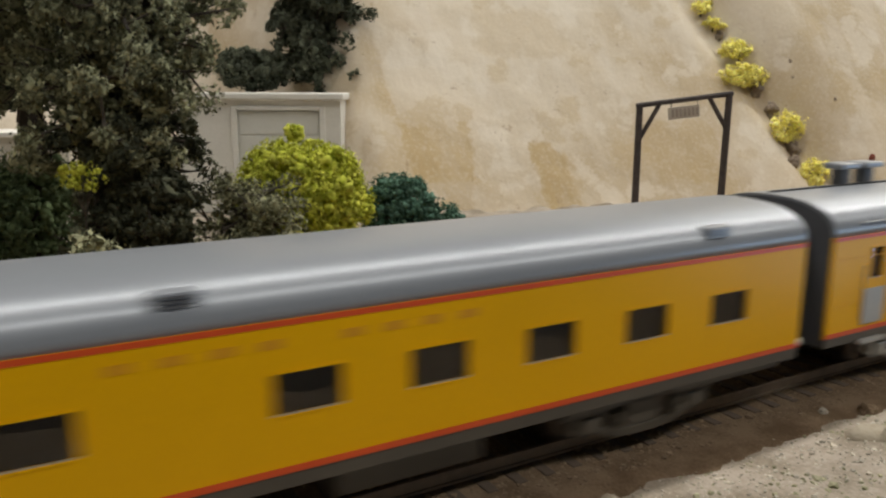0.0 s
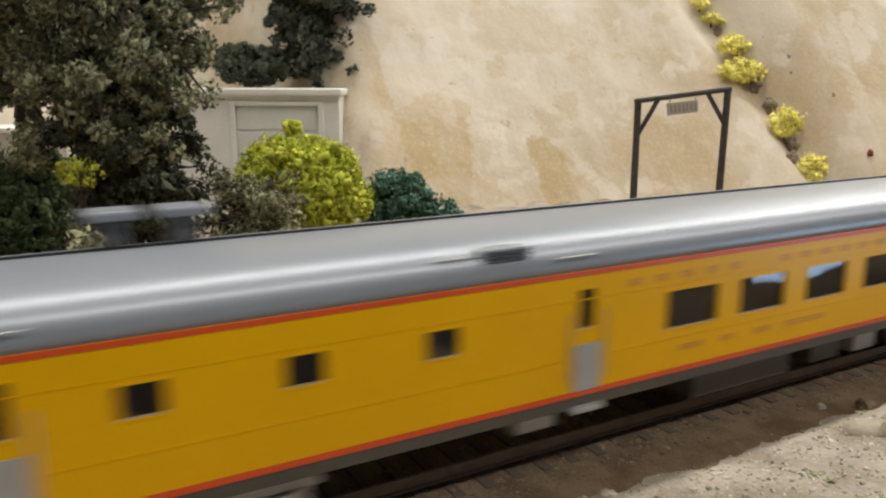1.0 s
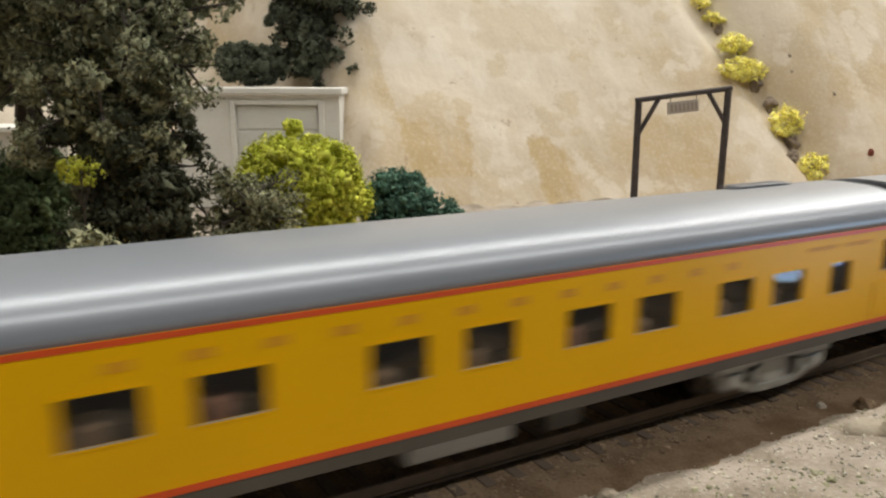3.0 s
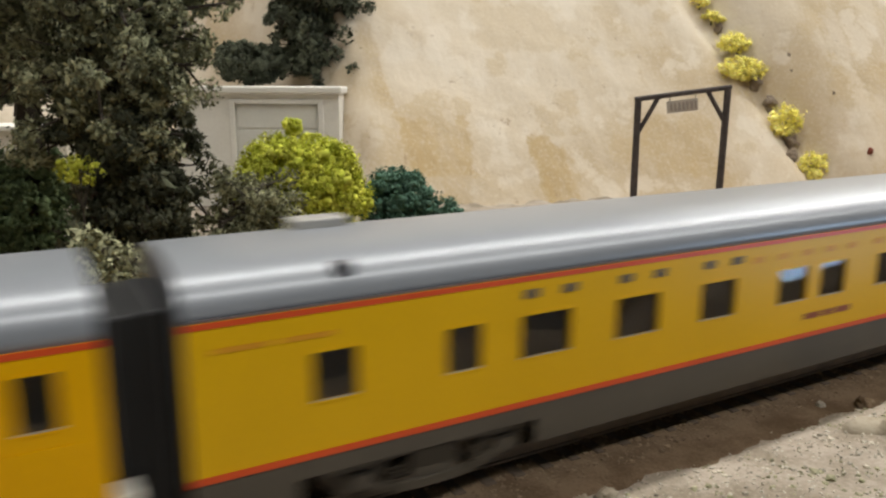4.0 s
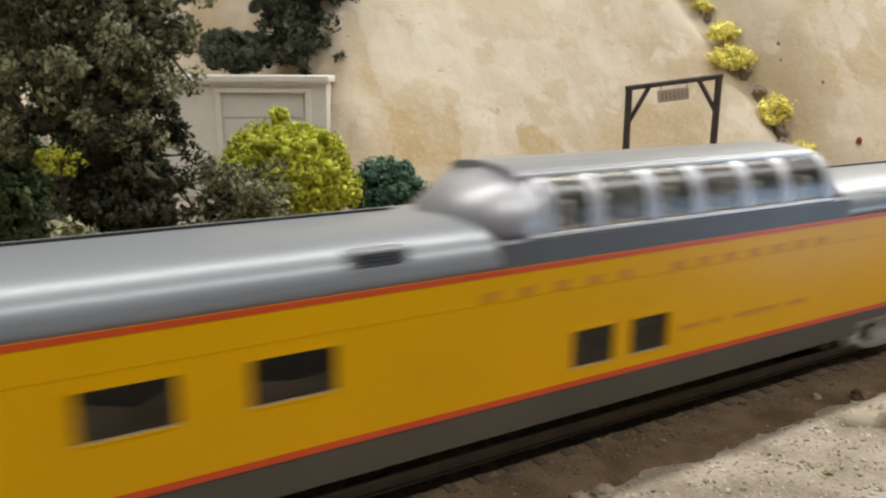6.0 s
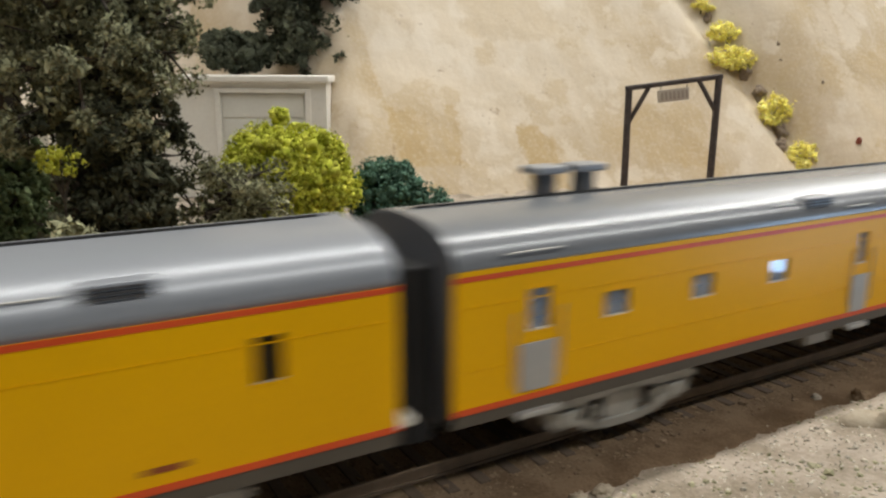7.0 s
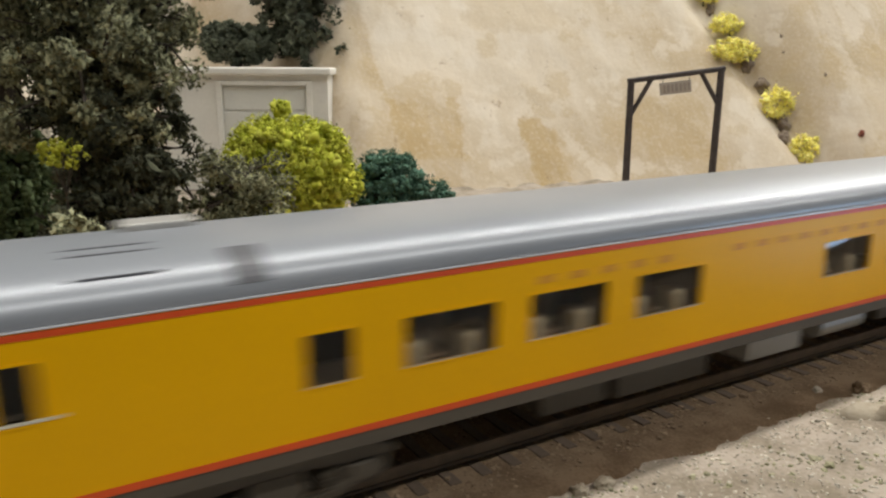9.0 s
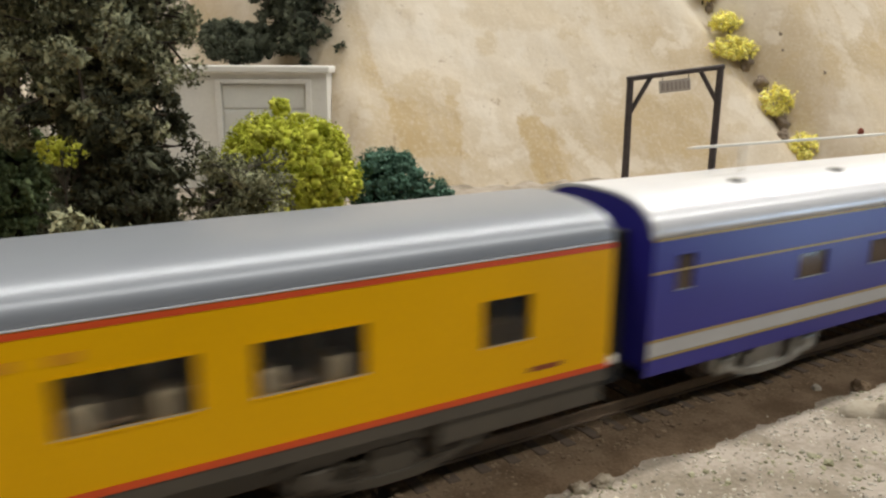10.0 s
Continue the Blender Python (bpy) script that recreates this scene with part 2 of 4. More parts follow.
def add_tube(bm, a, b, ra, rb, seg=8):
    a, b = Vector(a), Vector(b)
    r = bmesh.ops.create_cone(bm, cap_ends=True, segments=seg, radius1=ra, radius2=rb, depth=(b - a).length)
    q = (b - a).to_track_quat("Z", "Y").to_matrix().to_4x4()
    bmesh.ops.transform(bm, matrix=Matrix.Translation((a + b) / 2) @ q, verts=r["verts"])


def tube(a, b, ra, rb, seg=8):
    bm = bmesh.new()
    add_tube(bm, a, b, ra, rb, seg)
    return bm


def empty(name, at=(0, 0, 0)):
    ob = new(name)
    ob.location = at
    return ob


def mesh_from(name, verts, faces, material, parent=None, smooth=False):
    me = bpy.data.meshes.new(name)
    me.from_pydata([tuple(v) for v in verts], [], [tuple(f) for f in faces])
    if smooth:
        me.polygons.foreach_set("use_smooth", [True] * len(me.polygons))
    me.materials.append(material)
    ob = new(name, me)
    ob.parent = parent
    return ob


def smoothstep(a, b, x):
    t = np.clip((x - a) / (b - a), 0, 1)
    return t * t * (3 - 2 * t)


def waves(x, y, seed, size, octaves=4):
    """Cheap smooth pseudo-noise on arrays, about -1 to 1."""
    rng = np.random.default_rng(seed)
    total = np.zeros_like(x)
    amp = 1.0
    for _ in range(octaves):
        for _ in range(3):
            ang, ph = rng.uniform(0, math.pi), rng.uniform(0, 6.28)
            total = total + amp / 3 * np.sin((x * math.cos(ang) + y * math.sin(ang)) * 6.28 / size + ph)
        size *= 0.47
        amp *= 0.55
    return total


# ---- room ----


def slab(name, x0, x1, y0, y1, z0, z1, material):
    bm = bmesh.new()
    add_box(bm, x0, x1, y0, y1, z0, z1)
    return tagged(part(name, bm, material), kind="structure")


slab("floor", -3.2, 3.4, -2.2, 2.0, -1.15, -1.0, M_FLOOR)
slab("ceiling", -3.2, 3.4, -2.2, 2.0, 1.45, 1.55, M_WALL)
slab("wall_north", -3.2, 3.4, 1.9, 2.0, -1.0, 1.45, M_WALL)
slab("wall_south", -3.2, 3.4, -2.2, -2.1, -1.0, 1.45, M_WALL)
slab("wall_west", -3.2, -3.1, -2.1, 1.9, -1.0, 1.45, M_WALL)
slab("wall_east", 3.3, 3.4, -2.1, 1.9, -1.0, 1.45, M_WALL)

# ---- ground ----


def ground_height(x, y):
    """The layout's surface: a level bed for the track, gentle swells elsewhere."""
    off = np.abs(y - 0.0175)
    swell = smoothstep(0.022, 0.06, off)
    z = -0.0033 + swell * (0.0022 * waves(x, y, 3, 0.09) + 0.0012 * waves(x, y, 4, 0.02))
    z = z + 0.003 * smoothstep(0.05, 0.16, y)
    z = z + 0.004 * smoothstep(0.024, 0.045, 0.0175 - y) * smoothstep(0.06, 0.2, x)
    return z


def axis_lines(lo, hi, a, b, fine, coarse):
    return np.array(sorted(set(np.round(np.concatenate([np.arange(lo, a, coarse), np.arange(a, b, fine), np.arange(b, hi + coarse, coarse)]), 5))))


def grid_mesh(name, xs, ys, pos, material):
    gx, gy = np.meshgrid(xs, ys, indexing="ij")
    px, py, pz = pos(gx, gy)
    verts = np.stack([px, py, pz], -1).reshape(-1, 3)
    n, m = len(xs), len(ys)
    i, j = np.meshgrid(np.arange(n - 1), np.arange(m - 1), indexing="ij")
    a = (i * m + j).ravel()
    faces = np.stack([a, a + m, a + m + 1, a + 1], -1)
    return mesh_from(name, verts, faces, material, smooth=True)


ground = grid_mesh("ground", axis_lines(-2.7, 3.0, -0.02, 0.42, 0.003, 0.05), axis_lines(-0.07, 1.2, -0.07, 0.30, 0.003, 0.05),
                   lambda x, y: (x, y, ground_height(x, y)), M_GROUND)
tagged(ground, "pale sandy scenic ground with fine grit", "ground", kind="structure")
for k, (x, y) in enumerate(((-2.5, 0.05), (-2.5, 1.1), (0.3, 0.55), (2.75, 0.05), (2.75, 1.1))):
    slab(f"table_leg_{k + 1}", x - 0.04, x + 0.04, y - 0.04, y + 0.04, -1.0, -0.10, M_POST)
slab("layout_table", -2.65, 2.95, -0.068, 1.19, -0.10, -0.02, M_POST)


def bed_point(x, v):
    """The ballast bed: a low strip with ragged edges that sinks into the sand."""
    # near edge runs out so the brown also paints the train's shadow
    lo, hi = -0.0130 + 0.0020 * waves(x, x * 0, 21, 0.05) + 0.0012 * waves(x, x * 0, 24, 0.009), 0.0440 + 0.0016 * waves(x, x * 0, 22, 0.05)
    y = lo + (hi - lo) * v
    rise = smoothstep(0.0, 0.10, v) * smoothstep(0.0, 0.10, 1 - v)
    return x, y, ground_height(x, y) - 0.0004 + 0.00080 * rise + 0.00012 * waves(x, y, 23, 0.006)


bed = grid_mesh("ballast_bed", axis_lines(-2.6, 2.9, -0.1, 0.5, 0.002, 0.05), np.linspace(0, 1, 40), bed_point, M_BED)
tagged(bed, "brown grit bed under the track, widened to paint in the train shadow", "ballast", kind="structure")


def hill_foot(x):
    return 0.40 - 0.125 * smoothstep(0.11, 0.19, x) - 0.10 * smoothstep(0.19, 0.60, x) - 0.04 * smoothstep(0.6, 1.2, x)


def hill_y(x, z):
    """How far back the hillside lies, with its gully."""
    y = hill_foot(x) + 0.62 * z + 0.002 * waves(x, z, 7, 0.23, 2) + 0.0003 * waves(x, z, 8, 0.035, 3)
    crease = x - (0.4730 - 0.345 * z)
    y = y + 0.011 * np.exp(-(crease / 0.013) ** 2) - 0.014 * smoothstep(-0.004, 0.05, crease)
    return y


hill = grid_mesh("hillside", axis_lines(-1.6, 3.0, 0.0, 0.72, 0.004, 0.04), axis_lines(-0.03, 0.42, -0.03, 0.19, 0.004, 0.03),
                 lambda x, z: (x, hill_y(x, z), z + 0.0 * x), M_HILL)
body = hill.modifiers.new("body", "SOLIDIFY")
body.thickness, body.offset = 0.03, -1.0
tagged(hill, "steep tan plaster hillside with ochre stains and a gully", "hillside", kind="structure")

# ---- track ----


def make_track():
    track = empty("railway_track")
    tagged(track, "straight model railway track on brown ballast", "track", kind="structure")
    for y in (0.0175 - 0.00895, 0.0175 + 0.00825):
        bm = bmesh.new()
        add_box(bm, -2.6, 2.9, y, y + 0.0007, -0.0009, 0.0, 0.00012)
        add_box(bm, -2.6, 2.9, y + 0.0002, y + 0.0005, -0.0022, -0.0009)
        add_box(bm, -2.6, 2.9, y - 0.0004, y + 0.0011, -0.0026, -0.0022)
        part("rail", bm, M_RAIL, track)
    bm = bmesh.new()
    add_box(bm, -0.0012, 0.0012, 0.0025, 0.0325, -0.0044, -0.0026, 0.0002)
    near = None
    step = 0.0066
    far = bmesh.new()
    for k in range(-390, 436):
        x = k * step
        if -0.45 < x < 1.3:
            if near is None:
                near = part("tie", bm, M_TIE, track)
                near.location = (x, 0, 0)
            else:
                ob = new("tie", near.data)
                ob.parent = track
                ob.location = (x, 0, 0)
        else:
            add_box(far, x - 0.0012, x + 0.0012, 0.0025, 0.0325, -0.0044, -0.0026)
    tagged(part("far_ties", far, M_TIE, track), kind="stuff")


def scatter(name, count, area, size, material, seed, label, category, keep=None, lift=0.0):
    """Loose grit of small uneven stones lying on the ground."""
    rng = np.random.default_rng(seed)
    x0, x1, y0, y1 = area
    xs, ys = rng.uniform(x0, x1, count), rng.uniform(y0, y1, count)
    if keep is not None:
        k = keep(xs, ys)
        xs, ys = xs[k], ys[k]
    zs = ground_height(xs, ys) + lift
    base = np.array([(1, 0, -0.3), (-0.5, 0.87, -0.3), (-0.5, -0.87, -0.3), (0.5, 0.5, 0.5), (-0.7, 0.1, 0.45), (0.3, -0.6, 0.5)])
    tri = np.array([(0, 1, 3), (1, 4, 3), (1, 2, 4), (2, 5, 4), (2, 0, 5), (0, 3, 5), (3, 4, 5)])
    s = size * rng.lognormal(0, 0.45, len(xs))
    ang = rng.uniform(0, 6.28, len(xs))
    b = base[None] * rng.uniform(0.7, 1.3, (len(xs), 6, 3))
    c, sn = np.cos(ang)[:, None], np.sin(ang)[:, None]
    v = np.stack([b[..., 0] * c - b[..., 1] * sn, b[..., 0] * sn + b[..., 1] * c, b[..., 2]], -1) * s[:, None, None]
    v = v + np.stack([xs, ys, zs], -1)[:, None]
    f = tri[None] + 6 * np.arange(len(xs))[:, None, None]
    ob = mesh_from(name, v.reshape(-1, 3), f.reshape(-1, 3), material)
    return tagged(ob, label, category, kind="stuff")


# ---- foliage ----


def tiny_leaves(name, centres, radii, per, leaf, material, parent, seed):
    """Many small tilted leaves round clump centres."""
    rng = np.random.default_rng(seed)
    centres, radii = np.array(centres), np.array(radii)
    n = len(centres) * per
    d = rng.normal(size=(n, 3))
    d /= np.linalg.norm(d, axis=1, keepdims=True)
    pts = np.repeat(centres, per, 0) + d * (np.repeat(radii, per) * rng.uniform(0.3, 1.08, n) ** 0.6)[:, None]
    u = rng.normal(size=(n, 3))
    u /= np.linalg.norm(u, axis=1, keepdims=True)
    w = np.cross(u, d + 0.3 * rng.normal(size=(n, 3)))
    w /= np.linalg.norm(w, axis=1, keepdims=True) + 1e-9
    s = leaf * rng.lognormal(0, 0.35, n)[:, None]
    nrm = np.cross(u, w)
    v = np.stack([pts - u * s, pts + w * s * 0.55 + nrm * s * 0.25, pts + u * s, pts - w * s * 0.55 + nrm * s * 0.2], 1)
    f = np.arange(4 * n).reshape(n, 4)
    return mesh_from(name, v.reshape(-1, 3), f, material, parent)


_ico = bmesh.new()
bmesh.ops.create_icosphere(_ico, subdivisions=2, radius=1.0)
ICO_V = np.array([v.co[:] for v in _ico.verts])
ICO_F = np.array([[v.index for v in f.verts] for f in _ico.faces])
_ico.free()


def foam(name, centres, radii, material, parent, seed, rough=0.40):
    """Clumps of crumbly scenic foam: many knobbly small lumps."""
    rng = np.random.default_rng(seed)
    vs, fs = [], []
    off = rng.normal(size=(len(centres), 7, 3))
    off /= np.linalg.norm(off, axis=2, keepdims=True)
    lumps = np.asarray(centres)[:, None] + off * (np.asarray(radii) * 0.75)[:, None, None]
    small = np.repeat(np.asarray(radii) * 0.40, 7) * rng.uniform(0.6, 1.3, 7 * len(centres))
    for k, (c, r) in enumerate(zip(lumps.reshape(-1, 3), small)):
        bumps = 1 + rough * rng.normal(size=len(ICO_V)).clip(-1.6, 1.6)
        vs.append(np.array(c) + ICO_V * (r * bumps)[:, None] * rng.uniform(0.8, 1.2, 3))
        fs.append(ICO_F + len(ICO_V) * k)
    return mesh_from(name, np.concatenate(vs), np.concatenate(fs), material, parent, smooth=True)


def shell_points(rng, centre, half, count, inner=0.72, lumpy=1.0):
    d = rng.normal(size=(count, 3))
    d /= np.linalg.norm(d, axis=1, keepdims=True)
    lump = 1 + lumpy * (0.10 * np.sin(d[:, 0] * 5 + 1) * np.sin(d[:, 2] * 6) + 0.06 * np.sin(d[:, 1] * 9))
    r = rng.uniform(inner, 1.0, count) * lump
    return np.array(centre) + d * r[:, None] * np.array(half)


def foam_bush(label, centre, half, count, size, material, seed, ground_z=0.0, extra=(), stem=0.0022, lumpy=1.0):
    """A shrub: short stem, dark core and a crumbly foam crown."""
    rng = np.random.default_rng(seed)
    base = Vector((centre[0], centre[1], ground_z - 0.004))
    bush = tagged(empty("bush", base), label, "bush")
    bm = bmesh.new()
    top = Vector(centre) - base
    add_tube(bm, (0, 0, 0), top * 0.8, stem, stem * 0.5)
    for k in range(5):
        a = k * 1.256 + seed
        add_tube(bm, top * 0.8, top + Vector((math.cos(a) * half[0], math.sin(a) * half[1], half[2] * 0.3)) * 0.6, stem * 0.5, stem * 0.2, 6)
    part("stem", bm, M_TRUNK, bush)
    pts = np.concatenate([shell_points(rng, top, half, count, 0.72, lumpy), shell_points(rng, top, np.array(half) * 0.6, count // 4, 0.1)])
    if extra:
        pts = np.concatenate([pts] + [shell_points(rng, Vector(c) - base, h, n, 0.2) for c, h, n in extra])
    pts = pts[pts[:, 2] > 0.002]
    foam("crown", pts, size * rng.lognormal(0, 0.3, len(pts)), material, bush, seed)
    fine = shell_points(rng, top, np.array(half) * 1.04, count * 2, 0.9, lumpy)
    fine = fine[fine[:, 2] > 0.002]
    tiny_leaves("leafage", fine, np.full(len(fine), size * 1.1), 14, size * 0.26, material, bush, seed + 1)
    return bush


def tree(label, base, height, lean, limbs, spread, per, leaf, material, seed, clump=0.006, low=0.12, taper=1.0):
    """A tapered trunk, limbs and twigs that carry clumps of small leaves."""
    rng = np.random.default_rng(seed)
    t = tagged(empty("tree", base), label, "tree")
    bm = bmesh.new()
    steps = 8
    axis = [Vector((lean[0] * k / steps + 0.0015 * math.sin(k * 1.7), lean[1] * k / steps + 0.0015 * math.cos(k * 2.1), height * k / steps)) for k in range(steps + 1)]
    r0 = height * 0.042
    for k in range(steps):
        add_tube(bm, axis[k], axis[k + 1], r0 * (1 - k / steps * 0.85), r0 * (1 - (k + 1) / steps * 0.85), 9)
    part("trunk", bm, M_TRUNK, t)
    bm = bmesh.new()
    centres, radii = [], []
    for k in range(limbs):
        h = low + (1 - low) * (k + rng.uniform(0, 1)) / limbs
        at = axis[min(int(h * steps), steps - 1)].lerp(axis[min(int(h * steps) + 1, steps)], h * steps % 1)
        ang = k * 2.4 + rng.uniform(-0.5, 0.5)
        length = spread * (1.0 - taper * (h - 0.5)) * rng.uniform(0.55, 1.1)
        end = at + Vector((math.cos(ang) * length, math.sin(ang) * length, length * rng.uniform(-0.25, 0.45)))
        add_tube(bm, at, end, 0.0011, 0.0003, 5)
        for _ in range(7):
            s = rng.uniform(0.3, 1.08)
            c = at.lerp(end, s) + Vector(rng.normal(0, clump * 0.9, 3))
            centres.append(c[:])
            radii.append(clump * rng.uniform(0.45, 1.0))
            add_tube(bm, at.lerp(end, s * 0.9), c, 0.0004, 0.0002, 4)
    part("branchwork", bm, M_TRUNK, t)
    tiny_leaves("crown", centres, radii, per, leaf, material, t, seed)
    return t


# ---- scenery behind the track ----


def make_gateway():
    """Rough timber gateway with braces and a hanging sign board."""
    g = tagged(empty("timber_gateway", (0.2765, 0.1540, 0.0)), "dark stained timber gateway with a hanging sign board", "gateway")
    g.rotation_euler = (0, 0, radians(-29))
    zl, zr, w = 0.0620, 0.0678, 0.0206
    for sx, z in ((-1, zl), (1, zr)):
        bm = bmesh.new()
        add_tube(bm, (sx * (w - 0.0004), 0, -0.004), (sx * w, 0, z), 0.0018, 0.0016, 7)
        part("post", bm, M_POST, g)
    bm = bmesh.new()
    add_tube(bm, (-w - 0.0016, 0, zl), (w + 0.0016, 0, zr), 0.0012, 0.0012, 6)
    part("crossbeam", bm, M_POST, g)
    for sx, z in ((-1, zl), (1, zr)):
        part("brace", tube((sx * w, 0, z - 0.0165), (sx * (w - 0.0095), 0, z - sx * 0.0014), 0.0011, 0.0011, 6), M_POST, g)
    bm = bmesh.new()
    add_box(bm, -0.0072, 0.0072, -0.0004, 0.0004, -0.0028, 0.0028, m=pose(0, 0, 0.0592, 0, -7.0, 0))
    sign = part("sign_board", bm, M_SIGN, g, "weathered board with unreadable lettering")
    for k in range(7):
        bm = bmesh.new()
        x = -0.0058 + k * 0.0019
        add_box(bm, x, x + 0.0010, -0.0008, -0.0003, -0.0018, 0.0018, m=pose(0, 0, 0.0592, 0, -7.0, 0))
        part("letter_bar", bm, M_SIGNBAR, sign)
    for x in (-0.006, 0.006):
        part("hanger", tube((x, 0, 0.0615 + x * 0.12), (x, 0, 0.0650 + x * 0.13), 0.0002, 0.0002, 5), M_POST, g)


def make_shed():
    """Pale concrete shed with a framed door."""
    s = tagged(empty("garage_shed", (0.132, 0.317, 0.0)), "pale grey concrete shed with a framed garage door", "shed")
    s.rotation_euler = (0, 0, radians(-29.5))
    h = 0.0625
    for x0, x1, y0, y1, z0 in ((-0.052, -0.0205, 0, 0.003, 0), (0.0275, 0.038, 0, 0.003, 0), (-0.0205, 0.0275, 0, 0.003, 0.0585),
                               (-0.052, -0.049, 0.003, 0.032, 0), (0.035, 0.038, 0.003, 0.032, 0)):
        bm = bmesh.new()
        add_box(bm, x0, x1, y0, y1, z0, h)
        part("wall_panel", bm, M_CONC, s)
    bm = bmesh.new()
    add_box(bm, -0.054, 0.040, -0.003, 0.036, h + 0.0002, h + 0.0042, 0.0009)
    part("roof", bm, M_CONC, s, "flat pale roof slab")
    bm = bmesh.new()
    add_box(bm, -0.0225, -0.0195, -0.0012, 0, 0, 0.0595, 0.0003)
    add_box(bm, 0.0265, 0.0295, -0.0012, 0, 0, 0.0595, 0.0003)
    add_box(bm, -0.0195, 0.0265, -0.0012, 0, 0.0572, 0.0595, 0.0003)
    part("door_frame", bm, M_CONC, s)
    door = part("door", box(-20.2, 27.2, 1.2, 2.4, 0, 58.0), M_CONC2, s, "grey panelled garage door")
    for k in range(4):
        part("door_panel", box(-18.5, 25.5, 0.7, 1.15, 2 + k * 14.0, 14.6 + k * 14.0, 0.25), M_CONC2, door)


make_track()
make_gateway()
make_shed()

white = tagged(empty("white_shed", (-0.005, 0.385, 0.0)), "small white shed half hidden behind a tree", "shed")
white.rotation_euler = (0, 0, radians(-28))
part("wall", box(-40, 42, 0, 30, 0, 42, 0.4), M_WHITE, white)
part("roof", box(-43, 45, -3, 33, 42.2, 45, 0.5), M_CONC, white)

tree("dense dark olive tree with twiggy limbs beside the track", (0.0208, 0.1245, -0.002), 0.130, (0.016, 0.008), 86, 0.0265, 115, 0.00075, M_LEAF, 11, clump=0.0048, low=0.40, taper=-0.8)
# added low foliage whose dark colour stands for shade round the trunk
tree("dark foliage added as the shade round the trunk of the olive tree", (0.0310, 0.1190, -0.002), 0.058, (0.001, 0.002), 56, 0.0125, 90, 0.00085, M_TRUNK_SHADE, 17, clump=0.0046, low=0.05, taper=0.3)
tree("dark tree on the hillside behind the shed", (0.1705, 0.352, 0.066), 0.10, (0.004, 0.0), 92, 0.0235, 70, 0.0013, M_LEAF2, 21, clump=0.0060, low=0.05, taper=0.1)
tree("dark olive tree with drooping twigs behind the track", (-0.012, 0.172, -0.002), 0.135, (0.012, 0.004), 60, 0.028, 95, 0.0008, M_LEAF, 13, clump=0.0048, low=0.58, taper=-0.2)
tree("dark tree in the thicket behind the olive trees", (0.010, 0.215, -0.002), 0.155, (0.004, 0.0), 70, 0.034, 70, 0.0012, M_LEAF2, 15, clump=0.0065, low=0.44, taper=0.0)
foam_bush("rounded yellow-green foam shrub beside the shed", (0.0955, 0.166, 0.0300), (0.0238, 0.0225, 0.0198), 620, 0.0019, M_YBUSH, 31, extra=(((0.0935, 0.170, 0.0532), (0.0030, 0.0030, 0.0034), 14),), lumpy=0.8)
foam_bush("low bluish-green foam bush", (0.1350, 0.166, 0.0195), (0.0142, 0.012, 0.0160), 250, 0.0018, M_TEAL, 32)
foam_bush("small bluish-green foam bush", (0.1485, 0.157, 0.0135), (0.0100, 0.008, 0.0120), 110, 0.0016, M_TEAL, 33)
foam_bush("mid green foam bush under the tree", (0.004, 0.205, 0.022), (0.022, 0.02, 0.024), 260, 0.0024, M_GREEN, 34)
foam_bush("dark green foam bush on the hillside", (0.133, 0.352, 0.079), (0.0210, 0.010, 0.0110), 170, 0.0024, M_LEAF2, 35, ground_z=0.060)
foam_bush("sprig of yellow-green foam among the tree leaves", (0.0172, 0.1075, 0.0475), (0.0055, 0.005, 0.0036), 17, 0.0009, M_YBUSH, 36, ground_z=0.0, stem=0.0004)
tree("dull olive shrub with loose twigs beside the track", (0.066, 0.136, 0.0), 0.036, (0.002, 0.0), 26, 0.017, 80, 0.0007, M_LEAF, 41, clump=0.0044, low=0.05, taper=0.4)
tree("dull olive shrub leaning towards the rails", (0.020, 0.078, -0.002), 0.036, (-0.002, -0.004), 15, 0.0105, 80, 0.00065, M_LEAF, 42, clump=0.0040, low=0.1, taper=0.4)

for k, (x, z, hx, hz, n) in enumerate(((0.4356, 0.1256, 0.0065, 0.0042, 30), (0.4396, 0.1146, 0.0050, 0.0038, 20), (0.4487, 0.0962, 0.0175, 0.0066, 120),
                                       (0.4530, 0.0779, 0.0285, 0.0080, 210), (0.4644, 0.0427, 0.0165, 0.0118, 140), (0.4699, 0.0142, 0.0120, 0.0100, 90))):
    y = float(hill_y(np.array(x), np.array(z)))
    foam_bush("bright yellow foam shrub in the hillside gully", (x, y - 0.002, z), (hx, 0.007, hz), n, 0.0014, M_YFLOWER, 50 + k, ground_z=z - 0.5 * hz, stem=0.0007, lumpy=2.6)

# ---- foreground ----


def boulder(name, at, size, seed, label):
    bm = bmesh.new()
    bmesh.ops.create_icosphere(bm, subdivisions=4, radius=1.0)
    for v in bm.verts:
        n = 0.45 * noise.noise(v.co * 1.4 + Vector((seed, 0, 0))) + 0.28 * noise.noise(v.co * 3.1 + Vector((seed, 5, 0))) + 0.16 * noise.noise(v.co * 7.0) + 0.07 * noise.noise(v.co * 17.0)
        v.co = Vector((v.co.x * size[0], v.co.y * size[1], v.co.z * size[2])) * (1 + n)
    ob = part(name, bm, M_ROCK, smooth=True)
    ob.location = at
    return tagged(ob, label, "rock")


